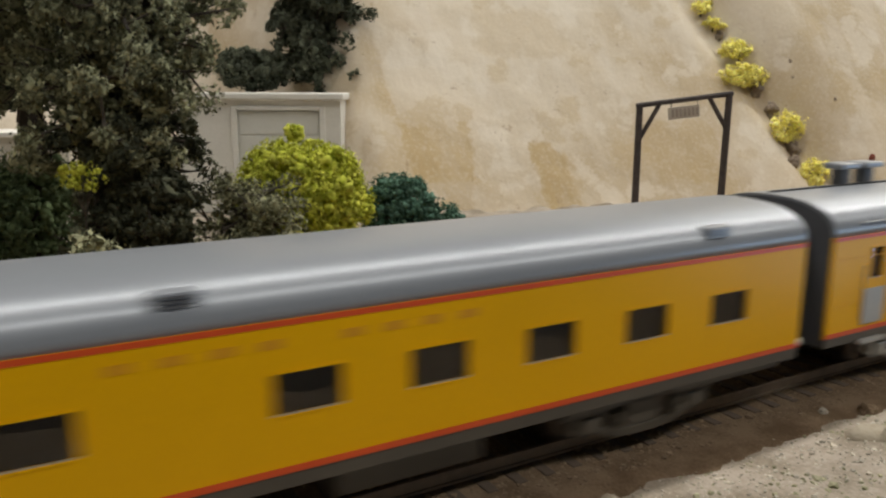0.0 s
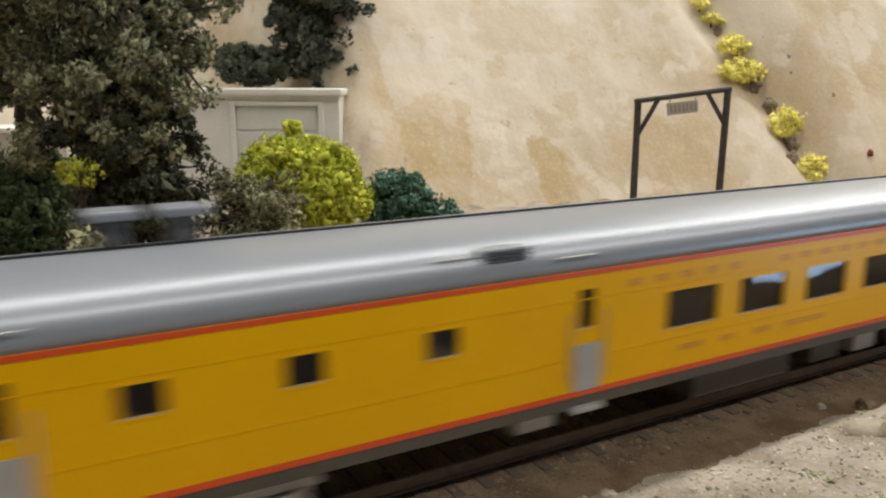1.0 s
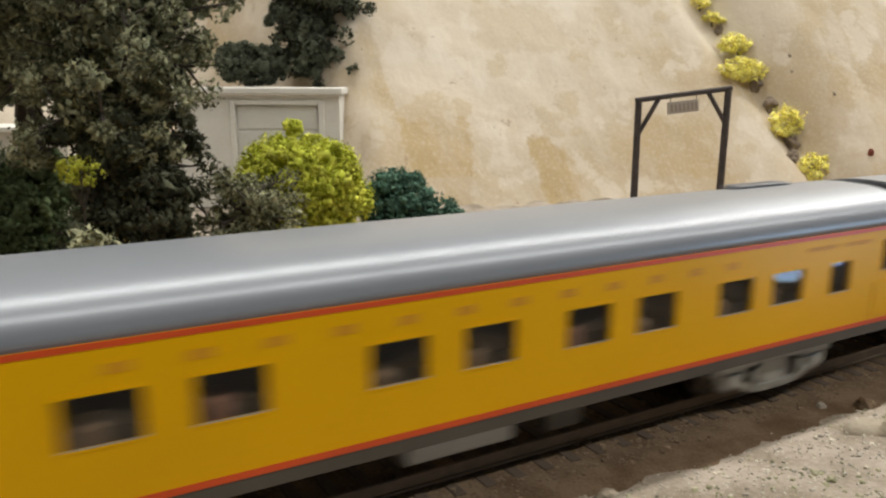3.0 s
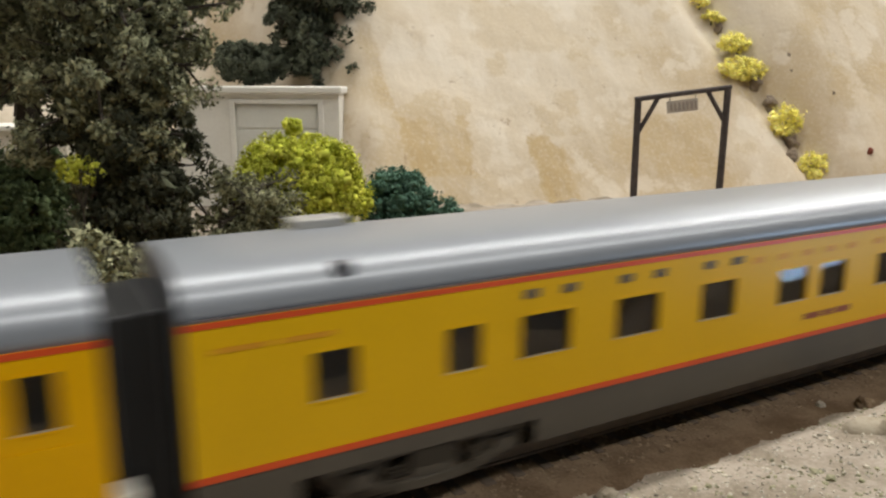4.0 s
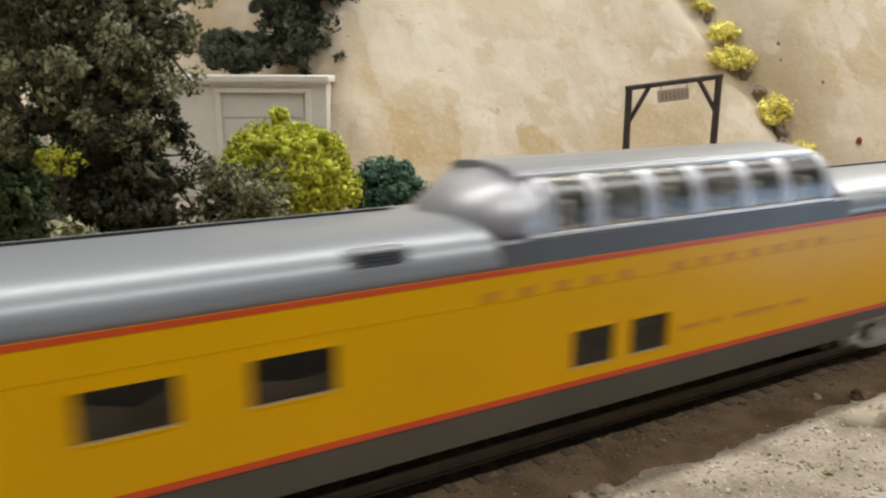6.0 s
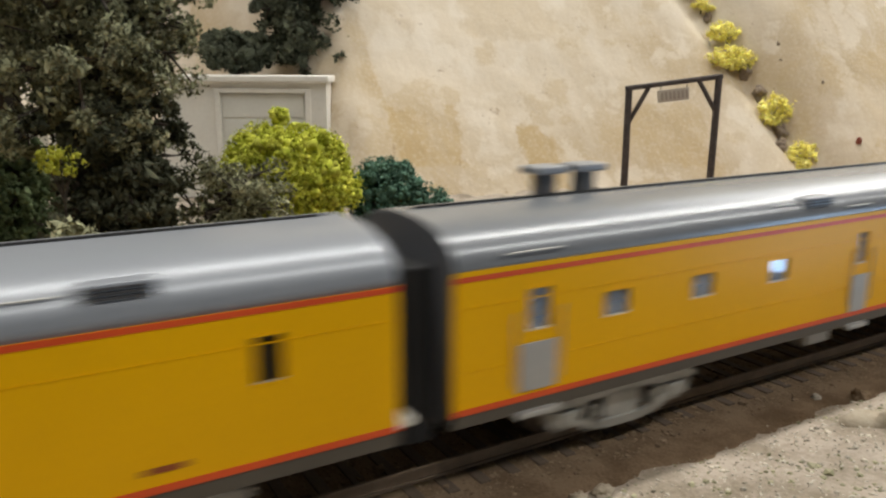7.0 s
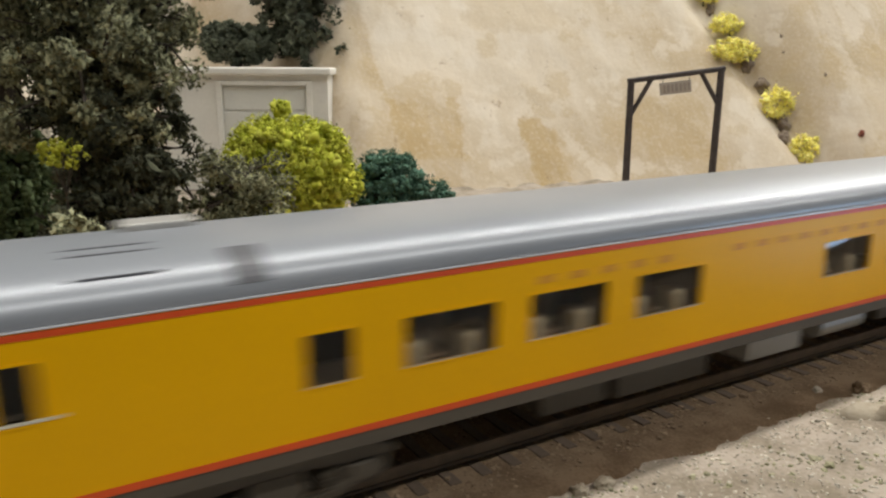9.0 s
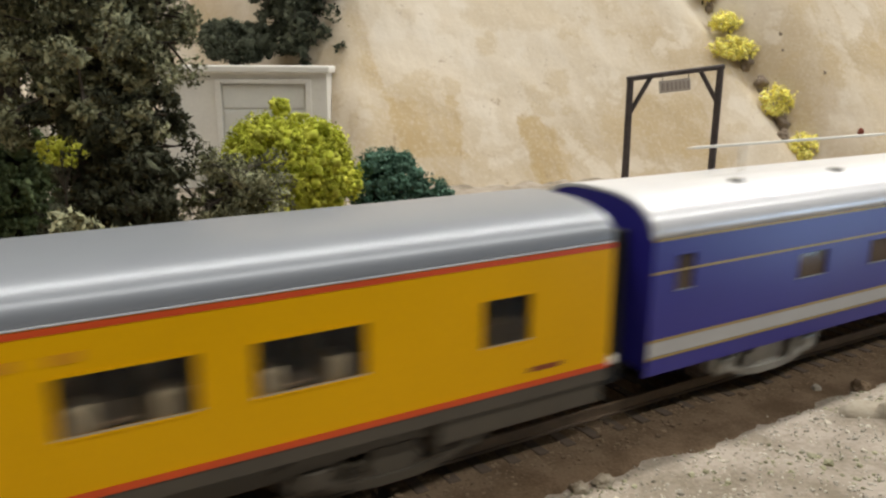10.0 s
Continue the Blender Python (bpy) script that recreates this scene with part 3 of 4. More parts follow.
boulder("rock", (0.1735, -0.0270, -0.0075), (0.024, 0.0120, 0.0130), 3, "pale rough plaster rock beside the track")
boulder("stone", (0.1671, -0.0098, -0.0024), (0.0022, 0.0018, 0.0017), 9, "small dark stone beside the track").data.materials[0] = M_BALLAST
for k, (x, z, r) in enumerate(((0.4546, 0.0688, 0.0046), (0.4594, 0.0553, 0.0046), (0.4632, 0.0300, 0.0060), (0.4560, 0.0215, 0.0042), (0.4430, 0.1060, 0.0032), (0.4720, 0.0884, 0.0013), (0.4709, 0.0779, 0.0011), (0.4901, 0.0631, 0.0013))):
    stone = boulder("stone", (x, float(hill_y(np.array(x), np.array(z))) + 0.001, z), (r, r, r * 1.2), 30 + k, "brown stone in the hillside gully")
    stone.data.materials[0] = M_BROWN
stub = boulder("stone", (0.4974, float(hill_y(np.array(0.4974), np.array(0.0261))) - 0.001, 0.0261), (0.0016, 0.0016, 0.0022), 44, "reddish-brown stone on the hillside")
stub.data.materials[0] = M_RUST
boulder("stone", (0.0886, -0.0104, -0.0030), (0.0020, 0.0016, 0.0014), 14, "small pale stone beside the ballast")
boulder("stone", (0.0835, -0.0100, -0.0030), (0.0016, 0.0014, 0.0012), 17, "small pale stone beside the ballast")
boulder("stone", (0.1583, -0.0047, -0.0028), (0.0011, 0.0009, 0.0008), 19, "tiny pale stone on the ballast").data.materials[0] = M_PEBBLE

scatter("ballast", 24000, (-0.12, 0.55, -0.0035, 0.038), 0.00034, M_BALLAST, 61, "fine brown ballast grit round the ties", "ballast", lift=0.0003)
scatter("pebbles", 11000, (0.02, 0.32, -0.060, -0.004), 0.00027, M_PEBBLE, 62, "loose pale grit on sandy ground", "gravel", keep=lambda x, y: (np.random.default_rng(5).uniform(size=len(x)) < 0.15 + 0.85 * smoothstep(0.002, 0.012, -y - 0.004)))
scatter("turf_flecks", 2600, (0.04, 0.26, -0.050, -0.010), 0.00035, M_TURF, 63, "dull green turf flecks on sandy ground", "turf", keep=lambda x, y: waves(x, y, 12, 0.03) > 0.15)

# ---- the train ----

ROOF_LOW, ROOF_TOP, WIDE = 37.5, 45.4, 35.0
LOW = 0.9      # how much lower than the skirted car most of them ride
LIFT = {}


def roof_profile(low=ROOF_LOW, top=ROOF_TOP, inset=0.0, n=2.5, steps=14):
    """Points (y, z) in millimetres, from the near eave over the crown to the far eave."""
    half = WIDE / 2 - inset
    pts = []
    for k in range(2 * steps + 1):
        a = math.pi * k / (2 * steps)
        c, s = math.cos(a), math.sin(a)
        pts.append((WIDE / 2 - half * math.copysign(abs(c) ** (2 / n), c), low + (top - low) * s ** (2 / n)))
    return pts


def extrude(profile, x0, x1, cap=True):
    """A closed prism of a profile along x, in millimetres."""
    bm = bmesh.new()
    a = [bm.verts.new((x0 * MM, y * MM, z * MM)) for y, z in profile]
    b = [bm.verts.new((x1 * MM, y * MM, z * MM)) for y, z in profile]
    n = len(profile)
    for k in range(n):
        bm.faces.new((a[k], a[(k + 1) % n], b[(k + 1) % n], b[k]))
    if cap:      # end faces on vertices of their own keep the shading true along the length
        bm.faces.new([bm.verts.new(v.co) for v in a[::-1]])
        bm.faces.new([bm.verts.new(v.co) for v in b])
    bmesh.ops.recalc_face_normals(bm, faces=bm.faces)
    return bm


def roof_shell(x0, x1, low=ROOF_LOW, top=ROOF_TOP):
    outer = roof_profile(low, top)
    inner = [(WIDE / 2 + (y - WIDE / 2) * 0.95, z - 0.7) for y, z in outer]
    inner[0], inner[-1] = (0.8, low), (WIDE - 0.8, low)
    bm = extrude(outer + inner[::-1], x0, x1)
    for f in bm.faces:
        f.smooth = abs(f.normal.x) < 0.5
    return bm


def side_wall(y0, y1, z0, z1, holes):
    """A wall with openings that go through it."""
    bm = bmesh.new()
    cuts = sorted({0.0, BODY / MM, *(h[0] for h in holes), *(h[1] for h in holes)})
    for a, b in zip(cuts, cuts[1:]):
        z = z0
        for h in sorted((h for h in holes if h[0] <= a + 1e-6 and h[1] >= b - 1e-6), key=lambda h: h[2]):
            if h[2] > z:
                add_box(bm, a * MM, b * MM, y0 * MM, y1 * MM, z * MM, h[2] * MM)
            z = h[3]
        if z1 > z:
            add_box(bm, a * MM, b * MM, y0 * MM, y1 * MM, z * MM, z1 * MM)
    bmesh.ops.remove_doubles(bm, verts=bm.verts, dist=1e-6)
    return bm


# a cast side frame seen from the side, in millimetres: top chord, two pedestals and the middle casting
TRUCK_FRAME = (
    [(-20.5, 8.2), (-17, 9.3), (17, 9.3), (20.5, 8.2), (20.5, 7.0), (12, 6.9), (7.5, 7.6), (-7.5, 7.6), (-12, 6.9), (-20.5, 7.0)],
    [(-18.8, 7.1), (-9.6, 7.1), (-10.8, 4.4), (-12.2, 3.0), (-16.0, 2.8), (-18.4, 4.4)],
    [(9.6, 7.1), (18.8, 7.1), (18.4, 4.4), (16.0, 2.8), (12.2, 3.0), (10.8, 4.4)],
    [(-4.2, 7.8), (4.2, 7.8), (5.0, 4.6), (3.6, 2.7), (-3.6, 2.7), (-5.0, 4.6)])
EQUALIZER = [(-15.5, 5.4), (-12.5, 5.2), (-9.0, 3.5), (-4.0, 2.8), (4.0, 2.8), (9.0, 3.5), (12.5, 5.2), (15.5, 5.4),
             (15.5, 4.0), (12.6, 3.6), (9.0, 1.9), (4.0, 1.2), (-4.0, 1.2), (-9.0, 1.9), (-12.6, 3.6), (-15.5, 4.0)]


def add_plate(bm, outline, y0, y1):
    """An upright plate with the given outline (x, z), in millimetres, between y0 and y1."""
    a = [bm.verts.new((x * MM, y0 * MM, z * MM)) for x, z in outline]
    b = [bm.verts.new((x * MM, y1 * MM, z * MM)) for x, z in outline]
    faces = [bm.faces.new(a), bm.faces.new(b[::-1])]
    n = len(outline)
    faces += [bm.faces.new((a[k], a[(k + 1) % n], b[(k + 1) % n], b[k])) for k in range(n)]
    bmesh.ops.recalc_face_normals(bm, faces=faces)
    bmesh.ops.triangulate(bm, faces=faces[:2])


def truck(car, x, material, axle_rows, up):
    """A four-wheel truck: two side frames with journal boxes and springs, bolster and wheelsets."""
    t = part("truck", box(x - 4, x + 4, 7, 28, 5.5 + up, 9.5 + up, 0.5), M_SKIRT, car)
    for y0, y1 in ((2.6, 5.0), (30.0, 32.4)):
        bm = bmesh.new()
        for outline in TRUCK_FRAME:
            add_plate(bm, [(x + a, b + up) for a, b in outline], y0, y1)
        side = part("side_frame", bm, material, t)
        out = y0 - 0.7 if y0 < 10 else y1 - 0.3
        bm = bmesh.new()
        add_plate(bm, [(x + a, b + up) for a, b in EQUALIZER], out, out + 1.0)
        part("equalizer", bm, material, side)
        yy = (y0 - 0.9, y0 + 0.2) if y0 < 10 else (y1 - 0.2, y1 + 0.9)
        for a in (-14, 14):
            bm = bmesh.new()
            add_box(bm, (x + a - 2.2) * MM, (x + a + 2.2) * MM, yy[0] * MM, yy[1] * MM, (3.6 + up) * MM, (7.0 + up) * MM, 0.0005)
            part("journal_box", bm, material, side)
        for a in (-8.0, 8.0):
            bm = bmesh.new()
            for k in range(5):
                add_tube(bm, ((x + a) * MM, (yy[0] + 0.5) * MM, (3.4 + up + k * 0.75) * MM), ((x + a) * MM, (yy[0] + 0.5) * MM, (3.9 + up + k * 0.75) * MM), 0.0012, 0.0012, 10)
            part("spring", bm, material, side)
    for a in (-14, 14):
        bm = bmesh.new()
        for y in (8.6, 24.4):
            add_tube(bm, (0, (y - 17.5) * MM, 0), (0, (y + 2.0 - 17.5) * MM, 0), 0.0052, 0.0052, 20)
            inner = y + 2.0 if y < 17 else y
            add_tube(bm, (0, (inner - 0.3 - 17.5) * MM, 0), (0, (inner + 0.3 - 17.5) * MM, 0), 0.0058, 0.0058, 20)
        add_tube(bm, (0, -0.0125, 0), (0, 0.0125, 0), 0.0012, 0.0012, 8)
        for k in range(4):
            ang = k * math.pi / 2
            add_tube(bm, (math.cos(ang) * 0.003, -0.0092, math.sin(ang) * 0.003), (math.cos(ang) * 0.003, 0.0092, math.sin(ang) * 0.003), 0.0005, 0.0005, 6)
        w = part("wheelset", bm, M_STEEL, t)
        axle_rows.append((w, (x + a) * MM, 0.0175, 0.0052, up * MM))
    return t


def bars(car, spans, z0, z1, material, name="letter_bar"):
    """Lettering that cannot be read, as plain bars on the near side."""
    for a, b in spans:
        part(name, box(a, b, -0.12, -0.01, z0 + LIFT[car], z1 + LIFT[car]), material, car)


def spaced(start, step, width, count, gap_after, gap):
    out = []
    for k in range(count):
        a = start + step * k + (gap if k >= gap_after else 0)
        out.append((a, a + width))
    return out


def roof_z(y, top=ROOF_TOP):
    """Height of the roof's surface at y, in millimetres."""
    return ROOF_LOW + (top - ROOF_LOW) * max(0.0, 1 - abs((WIDE / 2 - y) / (WIDE / 2)) ** 2.5) ** 0.4


def roof_vent(car, x, y=2.0, z=42.2, half=5.0, slat=M_VENT):
    """A low louvred hatch on the shoulder of the roof."""
    v = part("roof_vent", box(x - half, x + half, y - 1.2, y + 3.2, z - 1.4, z + 1.0, 0.35), M_ROOF, car)
    for k in range(3):
        part("louvre", box(x - half + 0.7, x + half - 0.7, y - 1.5, y - 1.0, z - 1.1 + k * 0.66, z - 0.72 + k * 0.66), slat, v)


def grab_iron(car, x0, x1, y, z, name="grab_iron"):
    z = max(z, roof_z(max(y, 0.4)) + 0.35)
    bm = bmesh.new()
    add_tube(bm, (x0 * MM, y * MM, z * MM), (x1 * MM, y * MM, z * MM), 0.00018, 0.00018, 6)
    for x in (x0, x1):
        add_tube(bm, (x * MM, y * MM, z * MM), (x * MM, (y + 0.9) * MM, (z - 0.3) * MM), 0.00018, 0.00018, 6)
    part(name, bm, M_PANEL, car)


def shell(label, paint, roof_mat, end_mat, holes, pane, inside, stripes, skirt, truck_mat, axles, roof_spans=None, low=LOW, crown=ROOF_TOP):
    """A passenger car body: sides with openings, panes, roof, ends, floor, stripes, skirt, trucks, couplers."""
    L = BODY / MM
    car = tagged(empty("passenger_car"), label, "train car", group="cars of the passing train")
    LIFT[car] = low
    holes = [(a, b, c + low, d + low) for a, b, c, d in holes]
    part("side_wall", side_wall(0, 0.9, 13.2, 37.5, holes), paint, car)
    part("side_wall", side_wall(WIDE - 0.9, WIDE, 13.2, 37.5, holes), paint, car)
    for x0, x1, z0, z1 in holes:
        for y in (0.35, WIDE - 0.6):
            p = part("window_pane", box(x0, x1, y, y + 0.25, z0, z1), pane, car)
            p.visible_shadow = False
        bm = bmesh.new()
        for a, b, c, d in ((x0 - 0.35, x1 + 0.35, z1, z1 + 0.35), (x0 - 0.35, x1 + 0.35, z0 - 0.35, z0), (x0 - 0.35, x0, z0, z1), (x1, x1 + 0.35, z0, z1)):
            add_box(bm, a * MM, b * MM, -0.00012, 0.0001, c * MM, d * MM)
        part("window_frame", bm, paint, car)
        # pale sill strip paints the reflection along the opening's lower edge
        part("window_sill", box(x0, x1, 0.05, 0.34, z0, z0 + (0.32 if pane is M_SHEEN else 0.16)), M_WHITE if pane is M_SHEEN else M_PANEL, car, "sill coloured pale for its reflection")
    for a, b in roof_spans or ((0, L),):
        part("roof", roof_shell(a, b, top=crown), roof_mat, car)
    prof = roof_profile(top=crown, steps=10)
    end = [(0.4, 10.8)] + [(WIDE / 2 + (y - WIDE / 2) * 0.985, z - 0.15) for y, z in prof] + [(WIDE - 0.4, 10.8)]
    part("end_wall", extrude(end, 0.05, 1.2), end_mat, car)
    part("end_wall", extrude(end, L - 1.2, L - 0.05), end_mat, car)
    part("floor", box(1.2, L - 1.2, 0.9, WIDE - 0.9, 12.6, 14.6), M_SKIRT, car)
    for x0, x1 in ((-5.0, 0.0), (L, L + 5.0)):
        bm = bmesh.new()
        add_box(bm, x0 * MM, x1 * MM, 0.0068, 0.0282, 0.0062, 0.0382, 0.0006)
        part("diaphragm", bm, M_BLACK, car)
    for a, b, c in stripes:
        for y0, y1 in ((-0.1, 0.02), (WIDE - 0.02, WIDE + 0.1)):
            part("stripe", box(0, L, y0, y1, a, b), c, car)
    if skirt:
        for x0, x1, z0 in skirt:
            for y0, y1 in ((0.1, 1.1), (WIDE - 1.1, WIDE - 0.1)):
                part("skirt", box(x0, x1, y0, y1, z0 - 0.6, 13.2, 0.15), M_SKIRT if paint is not M_BLUE else M_BLUE, car)
    for x, side in ((-4.9, -1), (L + 1.0, 1)):
        part("coupler", box(x, x + 3.9, 16.2, 18.8, 3.6, 5.9, 0.4), M_STEEL, car)
    part("end_step", box(L - 0.3, L + 3.8, 1.5, 6.4, 12.6, 14.2, 0.3), M_WHITE, car, "off-white end step")
    part("interior_core", box(3, L - 3, 15.0, 24.0, 14.7, 36.5), inside, car) if inside else None
    part("centre_sill", box(6, L - 6, 13.5, 21.5, 9.0, 12.5), M_BLACK, car)
    for x in (41.0, L - 44.0):
        truck(car, x, truck_mat, axles, low)
    return car


def under_box(car, x0, x1, z0, material=None):
    part("underfloor_box", box(x0, x1, 3.0, 31.0, z0, 12.4, 0.5), material or M_SKIRT, car)


RED_LINES = ((36.5, 37.4, M_RED), (13.2, 14.3, M_RED))
AXLES = {}
CARS = []


def finish(car, axles, index):
    CARS.append((car, index))
    AXLES[car] = axles


def sleeper_car():
    holes = [(x, x + 11.0, 21.7, 28.3) for x in (70.0, 93.0, 130.0, 167.2, 190.0, 213.0, 236.2, 259.3)]
    ax = []
    car = shell("yellow model passenger car with grey roof and wide windows", M_YELLOW, M_ROOF, M_DARK, holes, M_GLASS, M_INSIDE, RED_LINES, ((0, 288.5, 11.2),), M_SKIRT, ax)
    bars(car, spaced(145.0, 6.9, 3.0, 8, 4, 6.0), 32.3, 33.7, M_LETTER)
    roof_vent(car, 154.6, half=3.4, slat=M_DARK)
    roof_vent(car, 261.0, half=3.4, slat=M_ROOF)
    under_box(car, 90, 128, 4.5)
    under_box(car, 140, 160, 6.0)
    under_box(car, 178, 206, 5.0)
    for a in (20, 250):
        part("truck_fairing", box(a, a + 34, 1.2, 2.2, 9.0, 12.0, 0.3), M_SKIRT, car)
    finish(car, ax, -1)


def diner_car(index, pane, inside, label, ribbon):
    doors = [(15.0, 19.8, 25.4, 33.0), (111.2, 114.8, 25.4, 33.0), (267.0, 271.8, 21.9, 29.4)]
    small = [(x, x + 6.2, 25.1, 30.0) for x in (32.5, 55.6, 79.4)]
    big = [(x - 0.5, x + 14.0, 21.9, 29.7) for x in (134.0, 155.4, 177.3, 199.0, 220.9, 242.5)]
    ax = []
    lines = ((36.5, 37.4, M_RED), (37.42, 38.3, M_YELLOW), (13.2, 14.3, M_RED)) if ribbon else RED_LINES
    car = shell(label, M_YELLOW, M_ROOF_DEEP if ribbon else M_ROOF, M_DARK, doors + small + big, pane, inside, lines, ((0, 288.5, 11.4),), M_SILVER, ax, low=0.58 if ribbon else LOW)
    for a, b, z0, z1 in ((13.2, 21.4, 15.0, 23.9), (110.4, 116.6, 14.3, 23.4)):
        part("door_panel", box(a, b, -0.3, 0.0, z0, z1, 0.1), M_PANEL, car, "silver lower door panel")
        part("door_step", box(a - 0.5, b + 0.5, -1.2, 2.0, 10.2, 11.3, 0.2), M_PANEL, car)
        for x in (a - 1.2, b + 0.8):
            part("handrail", tube((x * MM, -0.0005, 0.0165), (x * MM, -0.0005, 0.030), 0.00016, 0.00016, 6), M_PANEL, car)
    bars(car, spaced(123.0, 7.0, 3.2, 12, 5, 9.0), 32.2, 33.7, M_LETTER)
    bars(car, ((137.5, 144.5), (149.5, 154.0), (160.0, 166.0), (170.0, 184.5)), 16.9, 18.1, M_LETTER, "name_bar")
    bars(car, ((253.0, 257.5),), 15.9, 16.7, M_NAME, "name_bar")
    for x in (36.3, 46.8):
        m = part("roof_fan", box(x - 2.0, x + 2.0, 22.2, 25.8, 44.0, 49.6, 0.6), M_DARK, car, "dark grey roof exhaust")
        part("fan_cap", box(x - 4.0, x + 4.0, 20.8, 27.2, 49.5, 51.1, 0.5), M_ROOF, m)
    for x in (95.5, 259.8):
        roof_vent(car, x)
        grab_iron(car, x - 14.0, x - 6.0, 1.6, 40.6)
    grab_iron(car, 10.0, 22.0, -0.1, 38.6)
    grab_iron(car, x0=106.0, x1=114.0, y=0.0, z=39.3)
    part("roof_seam", box(3, 285.0, 20.2, 20.9, 45.0, 45.75), M_BLACK, car, "black seam strip")
    part("belt_moulding", box(1, 287.5, -0.08, 0.0, 31.9, 32.1), M_YELLOW, car)
    part("belt_moulding", box(1, 287.5, -0.08, 0.0, 20.6, 20.8), M_YELLOW, car)
    under_box(car, 146, 178, 4.2, M_SKIRT)
    under_box(car, 186, 197, 5.0)
    under_box(car, 203, 212, 5.0, M_PANEL)
    under_box(car, 100, 109, 6.5, M_PANEL)
    for k in range(6):
        x = 137.0 + 21.7 * k
        part("seat", box(x, x + 5.0, 18.0, 31.0, 14.8, 24.6, 0.8), M_INSIDE, car)
        if ribbon:
            # added green blocks stand for bushes seen through the far windows
            part("seat", box(x - 1.0, x + 4.2, 1.3, 6.5, 14.8, 25.4 + k % 2, 1.0), M_BUSHGREEN, car, "green block added for the bush seen through the car")
            part("tablecloth", box(x + 5.0, x + 10.5, 4.0, 11.0, 22.4, 23.6, 0.3), M_PALE_IN, car)
        part("table", box(x + 6.5, x + 12.5, 18.0, 31.0, 19.4, 20.2, 0.2), M_WHITE, car)
    finish(car, ax, index)


def coach_car():
    xs = (15.6, 34.0, 60.0, 77.3, 98.0, 115.2, 142.0, 159.5, 181.2, 198.4, 221.0, 237.8, 258.0)
    holes = [(x, x + (10.4 if x < 250 else 7.5), 22.0, 29.4) for x in xs] + [(278.0, 283.0, 25.4, 33.2)]
    ax = []
    car = shell("yellow model coach with a long row of windows", M_YELLOW, M_ROOF, M_DARK, holes, M_GLASS, None, RED_LINES, ((0, 288.5, 11.2),), M_SILVER, ax)
    part("interior_core", box(3, 285, 25.0, 27.0, 14.7, 36.5), M_INSIDE, car)
    part("ceiling_lining", box(3, 285, 1.2, 33.8, 36.6, 37.2), M_INSIDE, car)
    for k, x in enumerate(xs[:12]):
        part("seat", box(x + 1.6, x + 6.2, 1.8, 7.0, 14.8, 25.0 + (k % 3) * 0.7, 1.2), M_PINK if k in (1, 5, 8) else M_INSIDE, car)
    bars(car, spaced(104.0, 10.8, 3.2, 12, 5, 0.0), 31.9, 33.4, M_LETTER)
    bars(car, ((4.0, 12.0), (15.0, 24.0), (249.0, 259.0), (263.0, 272.0)), 33.0, 33.9, M_LETTER, "name_bar")
    for y in (9.5, 12.5):
        part("roof_slot", box(16, 27, y, y + 0.5, roof_z(y) - 0.3, roof_z(y) + 0.12), M_DARK, car)
    part("roof_slot", box(16, 27, 3.0, 3.5, roof_z(3.0) - 0.3, roof_z(3.5) + 0.05), M_DARK, car)
    part("roof_hatch", box(28, 40, 21.5, 27.0, 44.2, 46.0, 0.4), M_ROOF, car)
    part("roof_hatch", box(250, 270, 21.5, 26.0, 44.2, 46.0, 0.4), M_DARK, car)
    under_box(car, 69, 98, 5.0, M_SKIRT)
    under_box(car, 150, 172, 6.0, M_PANEL)
    under_box(car, 180, 188, 5.5)
    part("door_panel", box(275.5, 285.5, -0.2, 0.0, 15.0, 24.0, 0.1), M_YELLOW, car)
    finish(car, ax, 1)


